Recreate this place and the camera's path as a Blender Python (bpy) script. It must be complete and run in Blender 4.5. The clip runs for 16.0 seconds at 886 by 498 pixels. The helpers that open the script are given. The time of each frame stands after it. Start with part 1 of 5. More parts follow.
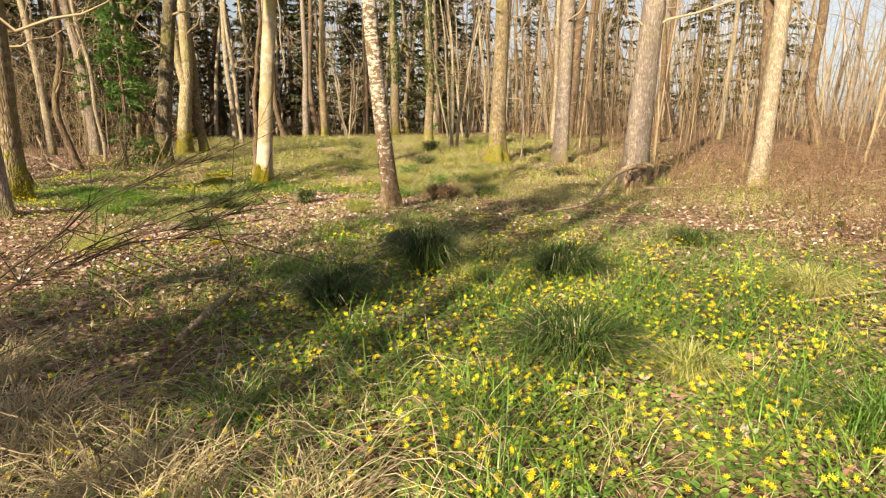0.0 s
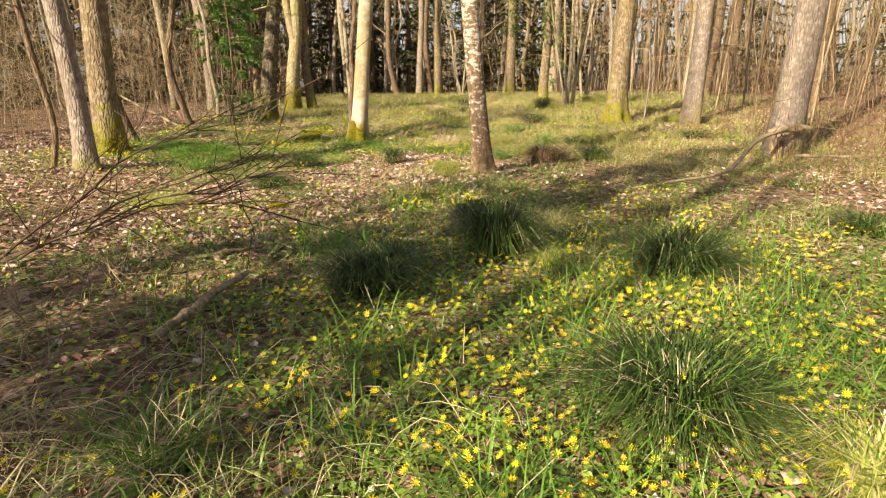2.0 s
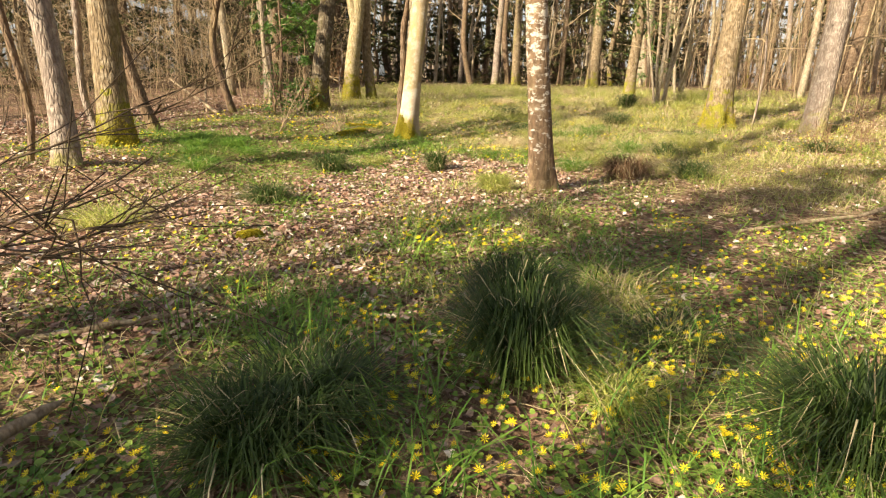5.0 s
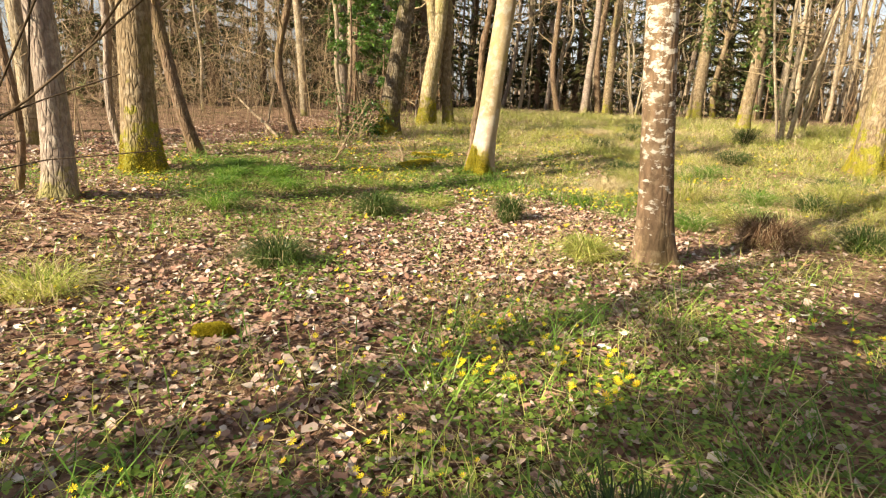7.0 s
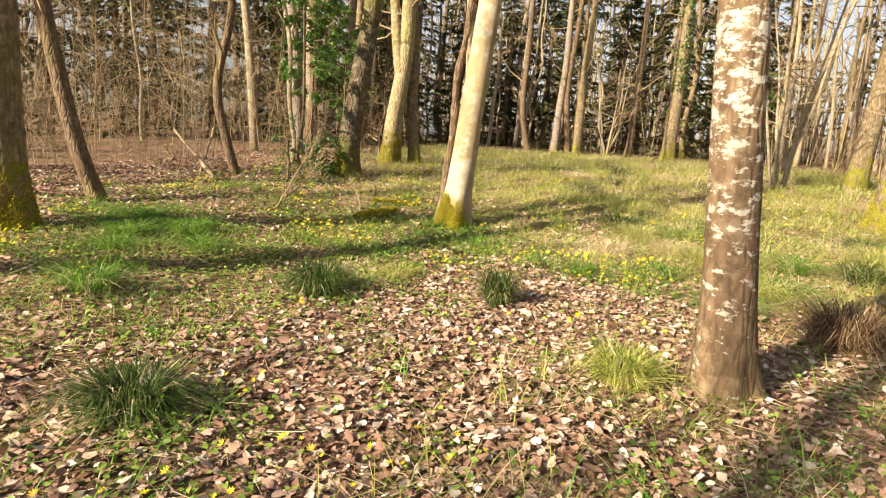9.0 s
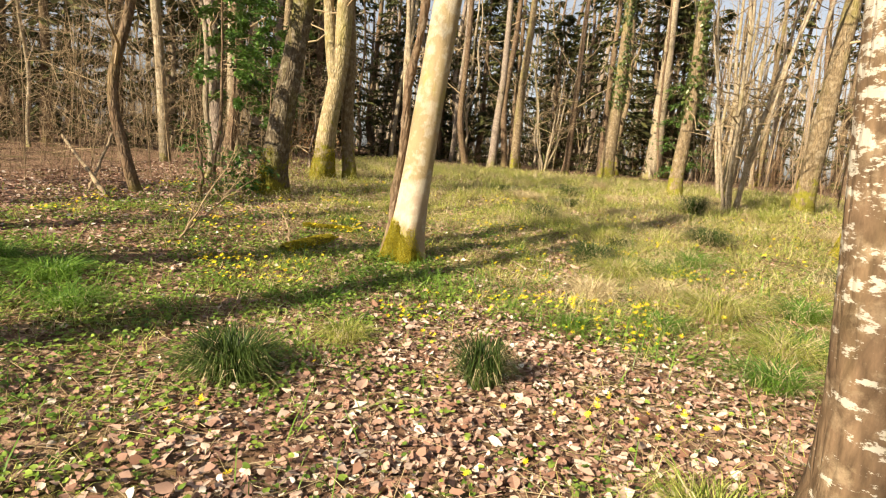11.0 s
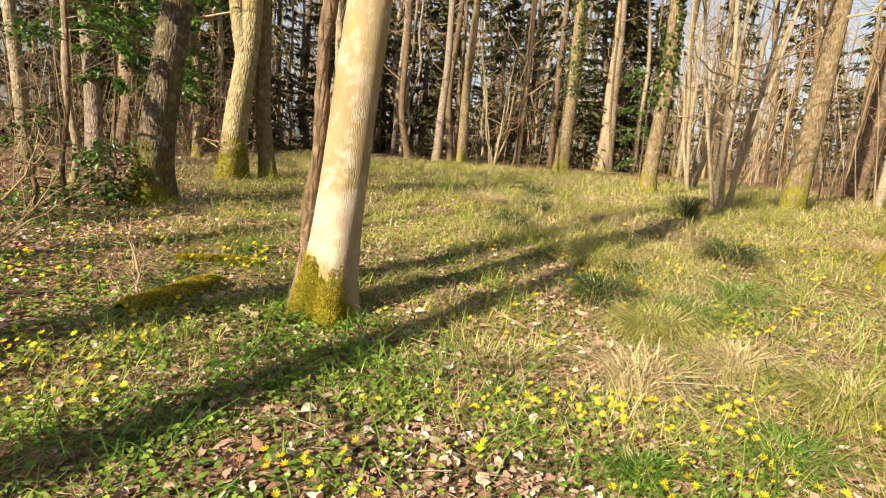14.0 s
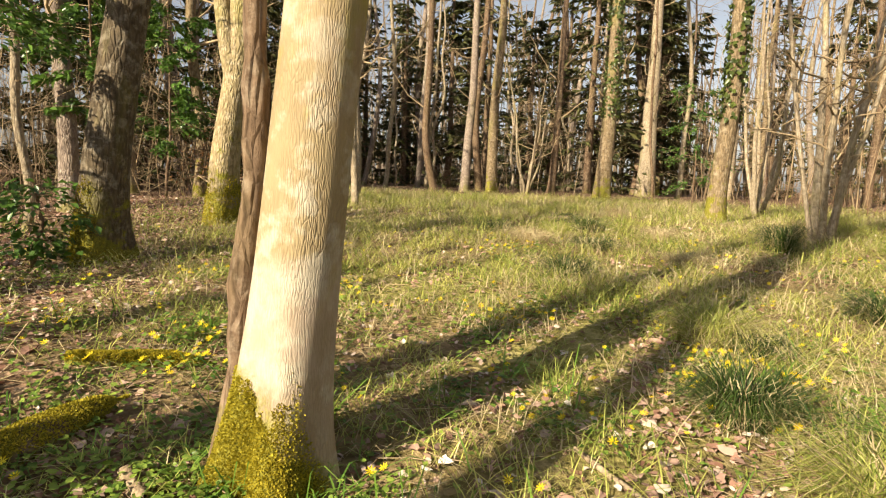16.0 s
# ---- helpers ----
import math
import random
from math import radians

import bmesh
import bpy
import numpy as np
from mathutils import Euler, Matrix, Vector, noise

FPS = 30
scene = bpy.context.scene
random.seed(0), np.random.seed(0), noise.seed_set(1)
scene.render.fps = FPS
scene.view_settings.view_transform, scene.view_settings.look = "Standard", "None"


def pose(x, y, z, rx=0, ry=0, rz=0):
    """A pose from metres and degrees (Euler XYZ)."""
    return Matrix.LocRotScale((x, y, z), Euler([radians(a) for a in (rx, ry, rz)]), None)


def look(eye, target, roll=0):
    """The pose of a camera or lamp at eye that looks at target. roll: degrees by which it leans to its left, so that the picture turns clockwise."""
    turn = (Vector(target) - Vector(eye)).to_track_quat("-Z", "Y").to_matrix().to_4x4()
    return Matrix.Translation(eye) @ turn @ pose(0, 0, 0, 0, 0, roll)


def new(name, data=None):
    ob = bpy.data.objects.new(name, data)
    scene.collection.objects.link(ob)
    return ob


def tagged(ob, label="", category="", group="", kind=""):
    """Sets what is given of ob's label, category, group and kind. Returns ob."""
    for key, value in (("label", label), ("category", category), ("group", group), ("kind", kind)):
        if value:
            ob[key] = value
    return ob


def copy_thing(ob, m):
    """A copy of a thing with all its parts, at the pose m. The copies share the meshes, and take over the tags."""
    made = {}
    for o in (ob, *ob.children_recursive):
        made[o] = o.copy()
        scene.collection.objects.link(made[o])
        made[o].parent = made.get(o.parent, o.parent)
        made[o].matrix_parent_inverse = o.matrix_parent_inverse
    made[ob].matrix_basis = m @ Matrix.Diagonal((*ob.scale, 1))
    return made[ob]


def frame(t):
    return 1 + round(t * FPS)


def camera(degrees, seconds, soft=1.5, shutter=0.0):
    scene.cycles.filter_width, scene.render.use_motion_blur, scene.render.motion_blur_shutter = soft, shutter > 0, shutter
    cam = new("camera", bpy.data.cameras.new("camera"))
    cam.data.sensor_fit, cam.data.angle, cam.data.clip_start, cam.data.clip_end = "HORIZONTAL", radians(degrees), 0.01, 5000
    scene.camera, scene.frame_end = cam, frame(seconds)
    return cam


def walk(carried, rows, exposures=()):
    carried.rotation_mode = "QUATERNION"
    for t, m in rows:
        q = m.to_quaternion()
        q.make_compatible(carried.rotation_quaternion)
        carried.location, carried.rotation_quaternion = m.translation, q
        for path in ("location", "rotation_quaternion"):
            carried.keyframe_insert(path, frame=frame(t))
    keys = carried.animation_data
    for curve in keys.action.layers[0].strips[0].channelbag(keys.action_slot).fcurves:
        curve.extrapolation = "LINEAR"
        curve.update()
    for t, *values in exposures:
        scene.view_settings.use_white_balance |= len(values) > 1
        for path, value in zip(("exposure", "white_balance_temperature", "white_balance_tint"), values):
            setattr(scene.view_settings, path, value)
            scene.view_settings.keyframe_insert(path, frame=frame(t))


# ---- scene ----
cam = camera(75.0, 16.0, 1.2)
METRES, EYE, TILT, LEAN, TURN = 13.4, 1.5, 0.0, 0.0, -7.7
ROWS = [
    (0.0, 0.0, 0.0, 0.0, -0.13, -11.97, 0.61),
    (0.5, 0.0087, 0.0253, -0.0046, 3.47, -13.02, 0.42),
    (1.0, 0.0218, 0.0497, -0.0039, 6.55, -14.52, -0.06),
    (1.5, 0.0241, 0.0622, -0.0052, 9.21, -15.18, 0.15),
    (2.0, 0.025, 0.0903, -0.0085, 11.59, -15.69, 0.58),
    (2.5, 0.0264, 0.1165, -0.0091, 13.44, -16.42, 1.0),
    (3.0, 0.0324, 0.1335, -0.0072, 14.79, -17.08, 0.79),
    (5.5, 0.0167, 0.2834, -0.0073, 19.82, -16.02, -1.05),
    (6.0, 0.0026, 0.3195, -0.0059, 18.75, -13.9, -1.55),
    (6.5, -0.0108, 0.3507, -0.0058, 21.52, -13.63, -1.15),
    (7.0, -0.0233, 0.3851, -0.0067, 27.77, -14.56, -2.36),
    (7.5, -0.0407, 0.4148, -0.0067, 29.33, -14.35, -2.12),
    (8.0, -0.0605, 0.4466, -0.0059, 28.58, -13.29, -3.07),
    (8.5, -0.075, 0.4804, -0.0049, 27.0, -12.12, -3.44),
    (9.0, -0.0903, 0.5086, -0.0026, 24.36, -11.11, -3.5),
    (9.5, -0.109, 0.5332, -0.0006, 21.88, -10.46, -4.16),
    (12.0, -0.1666, 0.6481, 0.001, 15.7, -9.25, -3.66),
    (12.5, -0.1755, 0.6779, 0.0018, 14.54, -9.73, -3.02),
    (13.0, -0.1908, 0.7134, 0.0017, 12.52, -10.24, -3.51),
    (13.5, -0.1981, 0.7469, -0.0011, 11.57, -11.03, -3.55),
    (14.0, -0.2078, 0.7823, 0.0009, 11.7, -9.76, -4.25),
    (14.5, -0.2205, 0.8146, 0.0015, 11.23, -7.9, -2.87),
    (15.0, -0.23, 0.8498, -0.0003, 13.64, -7.3, -2.3),
    (15.5, -0.2335, 0.889, -0.0014, 13.72, -7.24, -2.31),
    (16.0, -0.2424, 0.934, -0.0006, 14.36, -6.93, -2.23),
]
walk(cam, [(t, pose(0, 0, EYE, TILT, LEAN, TURN) @ pose(METRES * x, METRES * y, METRES * z, 90 + pitch, roll, yaw)) for t, x, y, z, yaw, pitch, roll in ROWS],
     exposures=((0.0, 1.16), (3.0, 1.3), (6.0, 1.44), (9.0, 1.42), (12.0, 1.18), (16.0, 1.17)))

# ---- light ----
SUN_AZ = (-0.59, -0.807)          # where the sun stands, seen from the glade
SUN_EL = radians(29)
world = bpy.data.worlds.new("sky")
scene.world = world
world.use_nodes = True
wn = world.node_tree.nodes
sky = wn.new("ShaderNodeTexSky")
sky.sky_type = "NISHITA"
sky.sun_disc = False
sky.sun_elevation = SUN_EL
sky.sun_rotation = math.atan2(SUN_AZ[0], SUN_AZ[1])
sky.dust_density = 1.5
sky.air_density = 1.0
sky.ozone_density = 0.6
wn["Background"].inputs["Strength"].default_value = 0.06
haze = wn.new("ShaderNodeHueSaturation")
haze.inputs["Saturation"].default_value = 0.4
world.node_tree.links.new(sky.outputs[0], haze.inputs["Color"])
world.node_tree.links.new(haze.outputs[0], wn["Background"].inputs["Color"])
sun_data = bpy.data.lights.new("sun", "SUN")
sun_data.energy = 5.5
sun_data.angle = radians(0.6)
sun_data.color = (1.0, 0.86, 0.62)
sun = new("sun", sun_data)
sun.matrix_world = look((SUN_AZ[0] * 60, SUN_AZ[1] * 60, 60 * math.tan(SUN_EL)), (0, 0, 0))

# ---- small tools ----
rng = np.random.default_rng(7)


def smooth(a, b, x):
    t = np.clip((np.asarray(x, float) - a) / (b - a), 0, 1)
    return t * t * (3 - 2 * t)


def vnoise(x, y, seed=0):
    """Value noise from 0 to 1."""
    x, y = np.asarray(x, float), np.asarray(y, float)
    xi, yi = np.floor(x).astype(np.int64), np.floor(y).astype(np.int64)
    fx, fy = x - xi, y - yi
    fx, fy = fx * fx * (3 - 2 * fx), fy * fy * (3 - 2 * fy)

    def h(i, j):
        n = (i * 374761393 + j * 668265263 + seed * 974634777) & 0xFFFFFFFF
        n = ((n ^ (n >> 13)) * 1274126177) & 0xFFFFFFFF
        return ((n ^ (n >> 16)) & 0xFFFF) / 65535.0
    return (h(xi, yi) * (1 - fx) + h(xi + 1, yi) * fx) * (1 - fy) + (h(xi, yi + 1) * (1 - fx) + h(xi + 1, yi + 1) * fx) * fy


def fnoise(x, y, seed=0):
    return 0.55 * vnoise(x, y, seed) + 0.3 * vnoise(x * 2.1, y * 2.1, seed + 1) + 0.15 * vnoise(x * 4.3, y * 4.3, seed + 2)


def height(x, y):
    """The lie of the ground."""
    x, y = np.asarray(x, float), np.asarray(y, float)
    h = 0.80 * smooth(11, 27, y) + 0.2 * smooth(27, 45, y) + 0.32 * smooth(2.5, 7, -x) * (1 - smooth(12, 22, y))
    near = 1 - smooth(30, 60, np.hypot(x, y - 10))
    return h + near * (0.10 * (fnoise(x * 0.7, y * 0.7, 3) - 0.5) + 0.05 * (fnoise(x * 2.3, y * 2.3, 5) - 0.5))


def mesh_of(name, verts, faces, material, uv=None, smooth_faces=False):
    """A mesh from one array of corners and one array (or list of arrays) of faces."""
    me = bpy.data.meshes.new(name)
    fs = faces if isinstance(faces, list) else [faces]
    verts = np.asarray(verts, np.float32).reshape(-1, 3)
    loops = np.concatenate([f.reshape(-1) for f in fs]).astype(np.int32)
    counts = np.concatenate([np.full(len(f), f.shape[1], np.int32) for f in fs])
    me.vertices.add(len(verts))
    me.vertices.foreach_set("co", verts.ravel())
    me.loops.add(len(loops))
    me.loops.foreach_set("vertex_index", loops)
    me.polygons.add(len(counts))
    me.polygons.foreach_set("loop_start", np.concatenate([[0], np.cumsum(counts)[:-1]]).astype(np.int32))
    if uv is not None:
        layer = me.uv_layers.new(name="uv")
        layer.data.foreach_set("uv", np.asarray(uv, np.float32)[loops].ravel())
    me.update(calc_edges=True)
    if smooth_faces:
        me.polygons.foreach_set("use_smooth", np.ones(len(counts), bool))
    me.materials.append(material)
    return me


class Pile:
    """Collects corners and faces for one mesh."""

    def __init__(self):
        self.v, self.f, self.uv, self.n = [], {}, [], 0

    def add(self, v, f, uv=None):
        v = np.asarray(v, float).reshape(-1, 3)
        self.f.setdefault(f.shape[1], []).append(f + self.n)
        self.v.append(v)
        self.uv.append(np.zeros((len(v), 2)) if uv is None else np.asarray(uv).reshape(-1, 2))
        self.n += len(v)

    def mesh(self, name, material, smooth_faces=False):
        return mesh_of(name, np.concatenate(self.v), [np.concatenate(k) for k in self.f.values()], material, np.concatenate(self.uv), smooth_faces)


def tubes(pile, P, R, sides, closed_tip=True):
    """Round stems along P (stems, rings, 3) with radii R (stems, rings)."""
    P, R = np.asarray(P, float), np.asarray(R, float)
    S, n = P.shape[:2]
    d = np.gradient(P, axis=1)
    d /= np.linalg.norm(d, axis=2, keepdims=True) + 1e-9
    mean = d.mean(axis=1, keepdims=True)
    ref = np.where(np.abs(mean[..., 2:3]) > 0.8, np.array([1.0, 0, 0]), np.array([0, 0, 1.0]))
    u = np.cross(d, ref)
    u /= np.linalg.norm(u, axis=2, keepdims=True) + 1e-9
    w = np.cross(d, u)
    a = np.arange(sides) * 2 * math.pi / sides
    ring = u[:, :, None] * np.cos(a)[:, None] + w[:, :, None] * np.sin(a)[:, None]
    V = P[:, :, None] + ring * R[:, :, None, None]
    i = np.arange(n - 1)[:, None] * sides
    k = np.arange(sides)[None]
    q = np.stack([i + k, i + (k + 1) % sides, i + sides + (k + 1) % sides, i + sides + k], -1).reshape(-1, 4)
    F = (q[None] + (np.arange(S) * n * sides)[:, None, None]).reshape(-1, 4)
    pile.add(V, F)


def part(name, me, parent, label=""):
    ob = new(name, me)
    ob.parent = parent
    return tagged(ob, label)


def thing(name, m, label, category, group=""):
    ob = new(name)
    ob.empty_display_size = 0.2
    ob.matrix_world = m
    return tagged(ob, label, category, group)


# ---- materials ----
def material(name, rough=0.85, spec=0.3):
    m = bpy.data.materials.new(name)
    m.use_nodes = True
    nt = m.node_tree
    b = nt.nodes["Principled BSDF"]
    b.inputs["Roughness"].default_value = rough
    b.inputs["Specular IOR Level"].default_value = spec
    return m, nt, b


def node(nt, kind, **kw):
    n = nt.nodes.new(kind)
    for k, v in kw.items():
        if k in n.inputs:
            n.inputs[k].default_value = v
    return n


def ramp(nt, fac, stops):
    n = nt.nodes.new("ShaderNodeValToRGB")
    e = n.color_ramp.elements
    while len(e) < len(stops):
        e.new(0.5)
    for el, (p, c) in zip(e, stops):
        el.position = p
        el.color = (*c, 1)
    nt.links.new(fac, n.inputs[0])
    return n.outputs[0]


def mix(nt, fac, a, b):
    n = nt.nodes.new("ShaderNodeMix")
    n.data_type = "RGBA"
    for sock, val in ((n.inputs[0], fac), (n.inputs[6], a), (n.inputs[7], b)):
        if isinstance(val, (int, float)):
            sock.default_value = val
        elif isinstance(val, tuple):
            sock.default_value = (*val, 1)
        else:
            nt.links.new(val, sock)
    return n.outputs[2]


def mathn(nt, op, a, b=0.0):
    n = nt.nodes.new("ShaderNodeMath")
    n.operation = op
    for sock, val in ((n.inputs[0], a), (n.inputs[1], b)):
        if isinstance(val, (int, float)):
            sock.default_value = val
        else:
            nt.links.new(val, sock)
    return n.outputs[0]


def coords(nt, scale=(1, 1, 1)):
    t = nt.nodes.new("ShaderNodeTexCoord")
    m = nt.nodes.new("ShaderNodeMapping")
    m.inputs["Scale"].default_value = scale
    nt.links.new(t.outputs["Object"], m.inputs[0])
    return m.outputs[0]


def noise_tex(nt, vec, scale, detail=4, rough=0.6):
    n = node(nt, "ShaderNodeTexNoise", Scale=scale, Detail=detail, Roughness=rough)
    nt.links.new(vec, n.inputs["Vector"])
    return n.outputs[0]


def bump(nt, b, h, strength, distance):
    n = node(nt, "ShaderNodeBump", Strength=strength, Distance=distance)
    nt.links.new(h, n.inputs["Height"])
    nt.links.new(n.outputs[0], b.inputs["Normal"])


def bark(name, dark, light, patch, moss_top=0.5, moss_amount=0.6, fissure=26.0, bands=None, relief=0.02):
    """Bark with upright fissures, lichen patches and moss on the foot; bands: horizontal pale scars."""
    m, nt, b = material(name, 0.9, 0.15)
    v = coords(nt, (1, 1, 0.3))
    plain = coords(nt)
    n1 = noise_tex(nt, v, fissure, 6, 0.65)
    vor = node(nt, "ShaderNodeTexVoronoi", Scale=fissure * 0.9)
    vor.feature = "DISTANCE_TO_EDGE"
    nt.links.new(v, vor.inputs["Vector"])
    crack = ramp(nt, vor.outputs["Distance"], [(0.0, (0, 0, 0)), (0.22, (1, 1, 1))])
    colour = ramp(nt, n1, [(0.3, dark), (0.62, light)])
    colour = mix(nt, mathn(nt, "MULTIPLY", mathn(nt, "SUBTRACT", 1.0, crack), 0.38), colour, tuple(c * 0.45 for c in dark))
    pn = noise_tex(nt, plain, 9, 6, 0.7)
    colour = mix(nt, ramp(nt, pn, [(0.5, (0, 0, 0)), (0.66, (0.7, 0.7, 0.7))]), colour, patch)
    if bands:
        bn = noise_tex(nt, coords(nt, (2.3, 2.3, 4.9)), 3.4, 6, 0.72)
        lo = nt.nodes.new("ShaderNodeTexCoord")
        sz = nt.nodes.new("ShaderNodeSeparateXYZ")
        nt.links.new(lo.outputs["Object"], sz.inputs[0])
        bn = mathn(nt, "ADD", bn, mathn(nt, "MULTIPLY", mathn(nt, "SUBTRACT", mathn(nt, "MINIMUM", sz.outputs[2], 2.0), 1.6), 0.06))
        colour = mix(nt, ramp(nt, bn, [(0.515, (0, 0, 0)), (0.55, (0.9, 0.9, 0.9))]), colour, bands)
    tc = nt.nodes.new("ShaderNodeTexCoord")
    sep = nt.nodes.new("ShaderNodeSeparateXYZ")
    nt.links.new(tc.outputs["Object"], sep.inputs[0])
    mn = noise_tex(nt, plain, 4.0, 5, 0.7)
    up = mathn(nt, "SUBTRACT", mathn(nt, "ADD", mathn(nt, "MULTIPLY", mn, 4.5), -1.5), mathn(nt, "DIVIDE", sep.outputs[2], moss_top))
    fac = mathn(nt, "MULTIPLY", ramp(nt, up, [(0.15, (0, 0, 0)), (0.5, (1, 1, 1))]), moss_amount)
    fine = noise_tex(nt, plain, 70, 3, 0.7)
    mossc = ramp(nt, fine, [(0.3, (0.07, 0.075, 0.01)), (0.7, (0.30, 0.27, 0.03))])
    colour = mix(nt, fac, colour, mossc)
    streak = noise_tex(nt, coords(nt, (1, 1, 0.35)), 2.0, 4, 0.6)
    green = mathn(nt, "MULTIPLY", ramp(nt, streak, [(0.5, (0, 0, 0)), (0.68, (1, 1, 1))]), 0.55 * moss_amount)
    colour = mix(nt, green, colour, (0.22, 0.21, 0.04))
    nt.links.new(colour, b.inputs["Base Color"])
    hgt = mathn(nt, "ADD", mathn(nt, "MULTIPLY", crack, 0.6), mathn(nt, "ADD", n1, mathn(nt, "MULTIPLY", fine, 0.25)))
    bump(nt, b, hgt, 0.9, relief)
    return m


def main_bark():
    """Pale fissured bark: cream with algae above, bleached whitish near the foot, moss at the base."""
    m, nt, b = material("bark_cream", 0.85, 0.2)
    warp = nt.nodes.new("ShaderNodeVectorMath")
    warp.operation = "MULTIPLY_ADD"
    wob = node(nt, "ShaderNodeTexNoise", Scale=14.0, Detail=3.0)
    nt.links.new(coords(nt, (1, 1, 0.2)), wob.inputs["Vector"])
    nt.links.new(wob.outputs["Color"], warp.inputs[0])
    warp.inputs[1].default_value = (0.03, 0.03, 0.03)
    nt.links.new(coords(nt, (1, 1, 0.17)), warp.inputs[2])
    v = warp.outputs[0]
    plain = coords(nt)
    n1 = noise_tex(nt, v, 95, 6, 0.65)
    vor = node(nt, "ShaderNodeTexVoronoi", Scale=85.0)
    vor.feature = "DISTANCE_TO_EDGE"
    nt.links.new(v, vor.inputs["Vector"])
    crack = ramp(nt, vor.outputs["Distance"], [(0.0, (0, 0, 0)), (0.2, (1, 1, 1))])
    tc = nt.nodes.new("ShaderNodeTexCoord")
    sep = nt.nodes.new("ShaderNodeSeparateXYZ")
    nt.links.new(tc.outputs["Object"], sep.inputs[0])
    z = mathn(nt, "ADD", sep.outputs[2], mathn(nt, "MULTIPLY", noise_tex(nt, plain, 9, 3), 0.05))
    base = ramp(nt, mathn(nt, "DIVIDE", z, 2.0), [(0.0, (0.36, 0.285, 0.21)), (0.50, (0.41, 0.33, 0.26)), (0.54, (0.31, 0.24, 0.135)), (1.0, (0.33, 0.26, 0.15))])
    blot = noise_tex(nt, plain, 6, 5, 0.65)
    base = mix(nt, ramp(nt, blot, [(0.47, (0, 0, 0)), (0.58, (0.85, 0.85, 0.85))]), base, (0.47, 0.42, 0.33))
    rust = noise_tex(nt, coords(nt, (1, 1, 0.4)), 3.3, 5, 0.65)
    base = mix(nt, ramp(nt, rust, [(0.48, (0, 0, 0)), (0.66, (0.75, 0.75, 0.75))]), base, (0.27, 0.195, 0.115))
    where = ramp(nt, noise_tex(nt, coords(nt, (1, 1, 0.5)), 4.0, 3, 0.6), [(0.42, (0.15, 0.15, 0.15)), (0.6, (1, 1, 1))])
    crack = mix(nt, where, (1.0, 1.0, 1.0), crack)
    base = mix(nt, mathn(nt, "MULTIPLY", mathn(nt, "SUBTRACT", 1.0, crack), 0.35), base, (0.20, 0.14, 0.08))
    base = mix(nt, mathn(nt, "MULTIPLY", ramp(nt, n1, [(0.3, (1, 1, 1)), (0.55, (0, 0, 0))]), 0.3), base, (0.28, 0.21, 0.13))
    alg = noise_tex(nt, coords(nt, (1, 1, 0.5)), 2.6, 4, 0.6)
    base = mix(nt, ramp(nt, alg, [(0.56, (0, 0, 0)), (0.68, (0.75, 0.75, 0.75))]), base, (0.30, 0.27, 0.045))
    side = mathn(nt, "ADD", mathn(nt, "MULTIPLY", sep.outputs[0], -1.1), mathn(nt, "MULTIPLY", sep.outputs[1], -0.5))
    edge = mathn(nt, "ADD", mathn(nt, "SUBTRACT", mathn(nt, "ADD", side, mathn(nt, "MULTIPLY", noise_tex(nt, plain, 7, 5, 0.7), 0.5)), mathn(nt, "MULTIPLY", sep.outputs[2], 0.9)), 0.20)
    clump = ramp(nt, noise_tex(nt, plain, 60, 4, 0.7), [(0.3, (0.10, 0.095, 0.012)), (0.7, (0.27, 0.24, 0.03))])
    base = mix(nt, ramp(nt, edge, [(0.10, (0, 0, 0)), (0.2, (1, 1, 1))]), base, clump)
    nt.links.new(base, b.inputs["Base Color"])
    bump(nt, b, mathn(nt, "ADD", crack, mathn(nt, "MULTIPLY", n1, 0.8)), 0.5, 0.009)
    return m


def plant(name, low, high, rough=0.6, spec=0.3, translucent=0.35):
    """Leaf or blade stuff: hue varies from piece to piece, light passes partly through."""
    m, nt, b = material(name, rough, spec)
    g = nt.nodes.new("ShaderNodeNewGeometry")
    big = noise_tex(nt, coords(nt), 0.9, 3, 0.6)
    f = mathn(nt, "ADD", mathn(nt, "MULTIPLY", g.outputs["Random Per Island"], 0.7), mathn(nt, "MULTIPLY", mathn(nt, "SUBTRACT", big, 0.42), 1.3))
    c = ramp(nt, f, [(0.0, low), (0.9, high)])
    nt.links.new(c, b.inputs["Base Color"])
    if translucent:
        t = nt.nodes.new("ShaderNodeBsdfTranslucent")
        nt.links.new(c, t.inputs["Color"])
        ms = nt.nodes.new("ShaderNodeMixShader")
        ms.inputs[0].default_value = translucent
        nt.links.new(b.outputs[0], ms.inputs[1])
        nt.links.new(t.outputs[0], ms.inputs[2])
        nt.links.new(ms.outputs[0], nt.nodes["Material Output"].inputs["Surface"])
    return m


def litter_material(name, stops, rough=0.75):
    m, nt, b = material(name, rough, 0.25)
    g = nt.nodes.new("ShaderNodeNewGeometry")
    oi = nt.nodes.new("ShaderNodeObjectInfo")
    r = mathn(nt, "FRACT", mathn(nt, "ADD", g.outputs["Random Per Island"], oi.outputs["Random"]))
    c = ramp(nt, r, stops)
    vein = noise_tex(nt, coords(nt), 120, 3, 0.6)
    c = mix(nt, mathn(nt, "MULTIPLY", vein, 0.35), c, (0.12, 0.06, 0.03))
    nt.links.new(c, b.inputs["Base Color"])
    return m


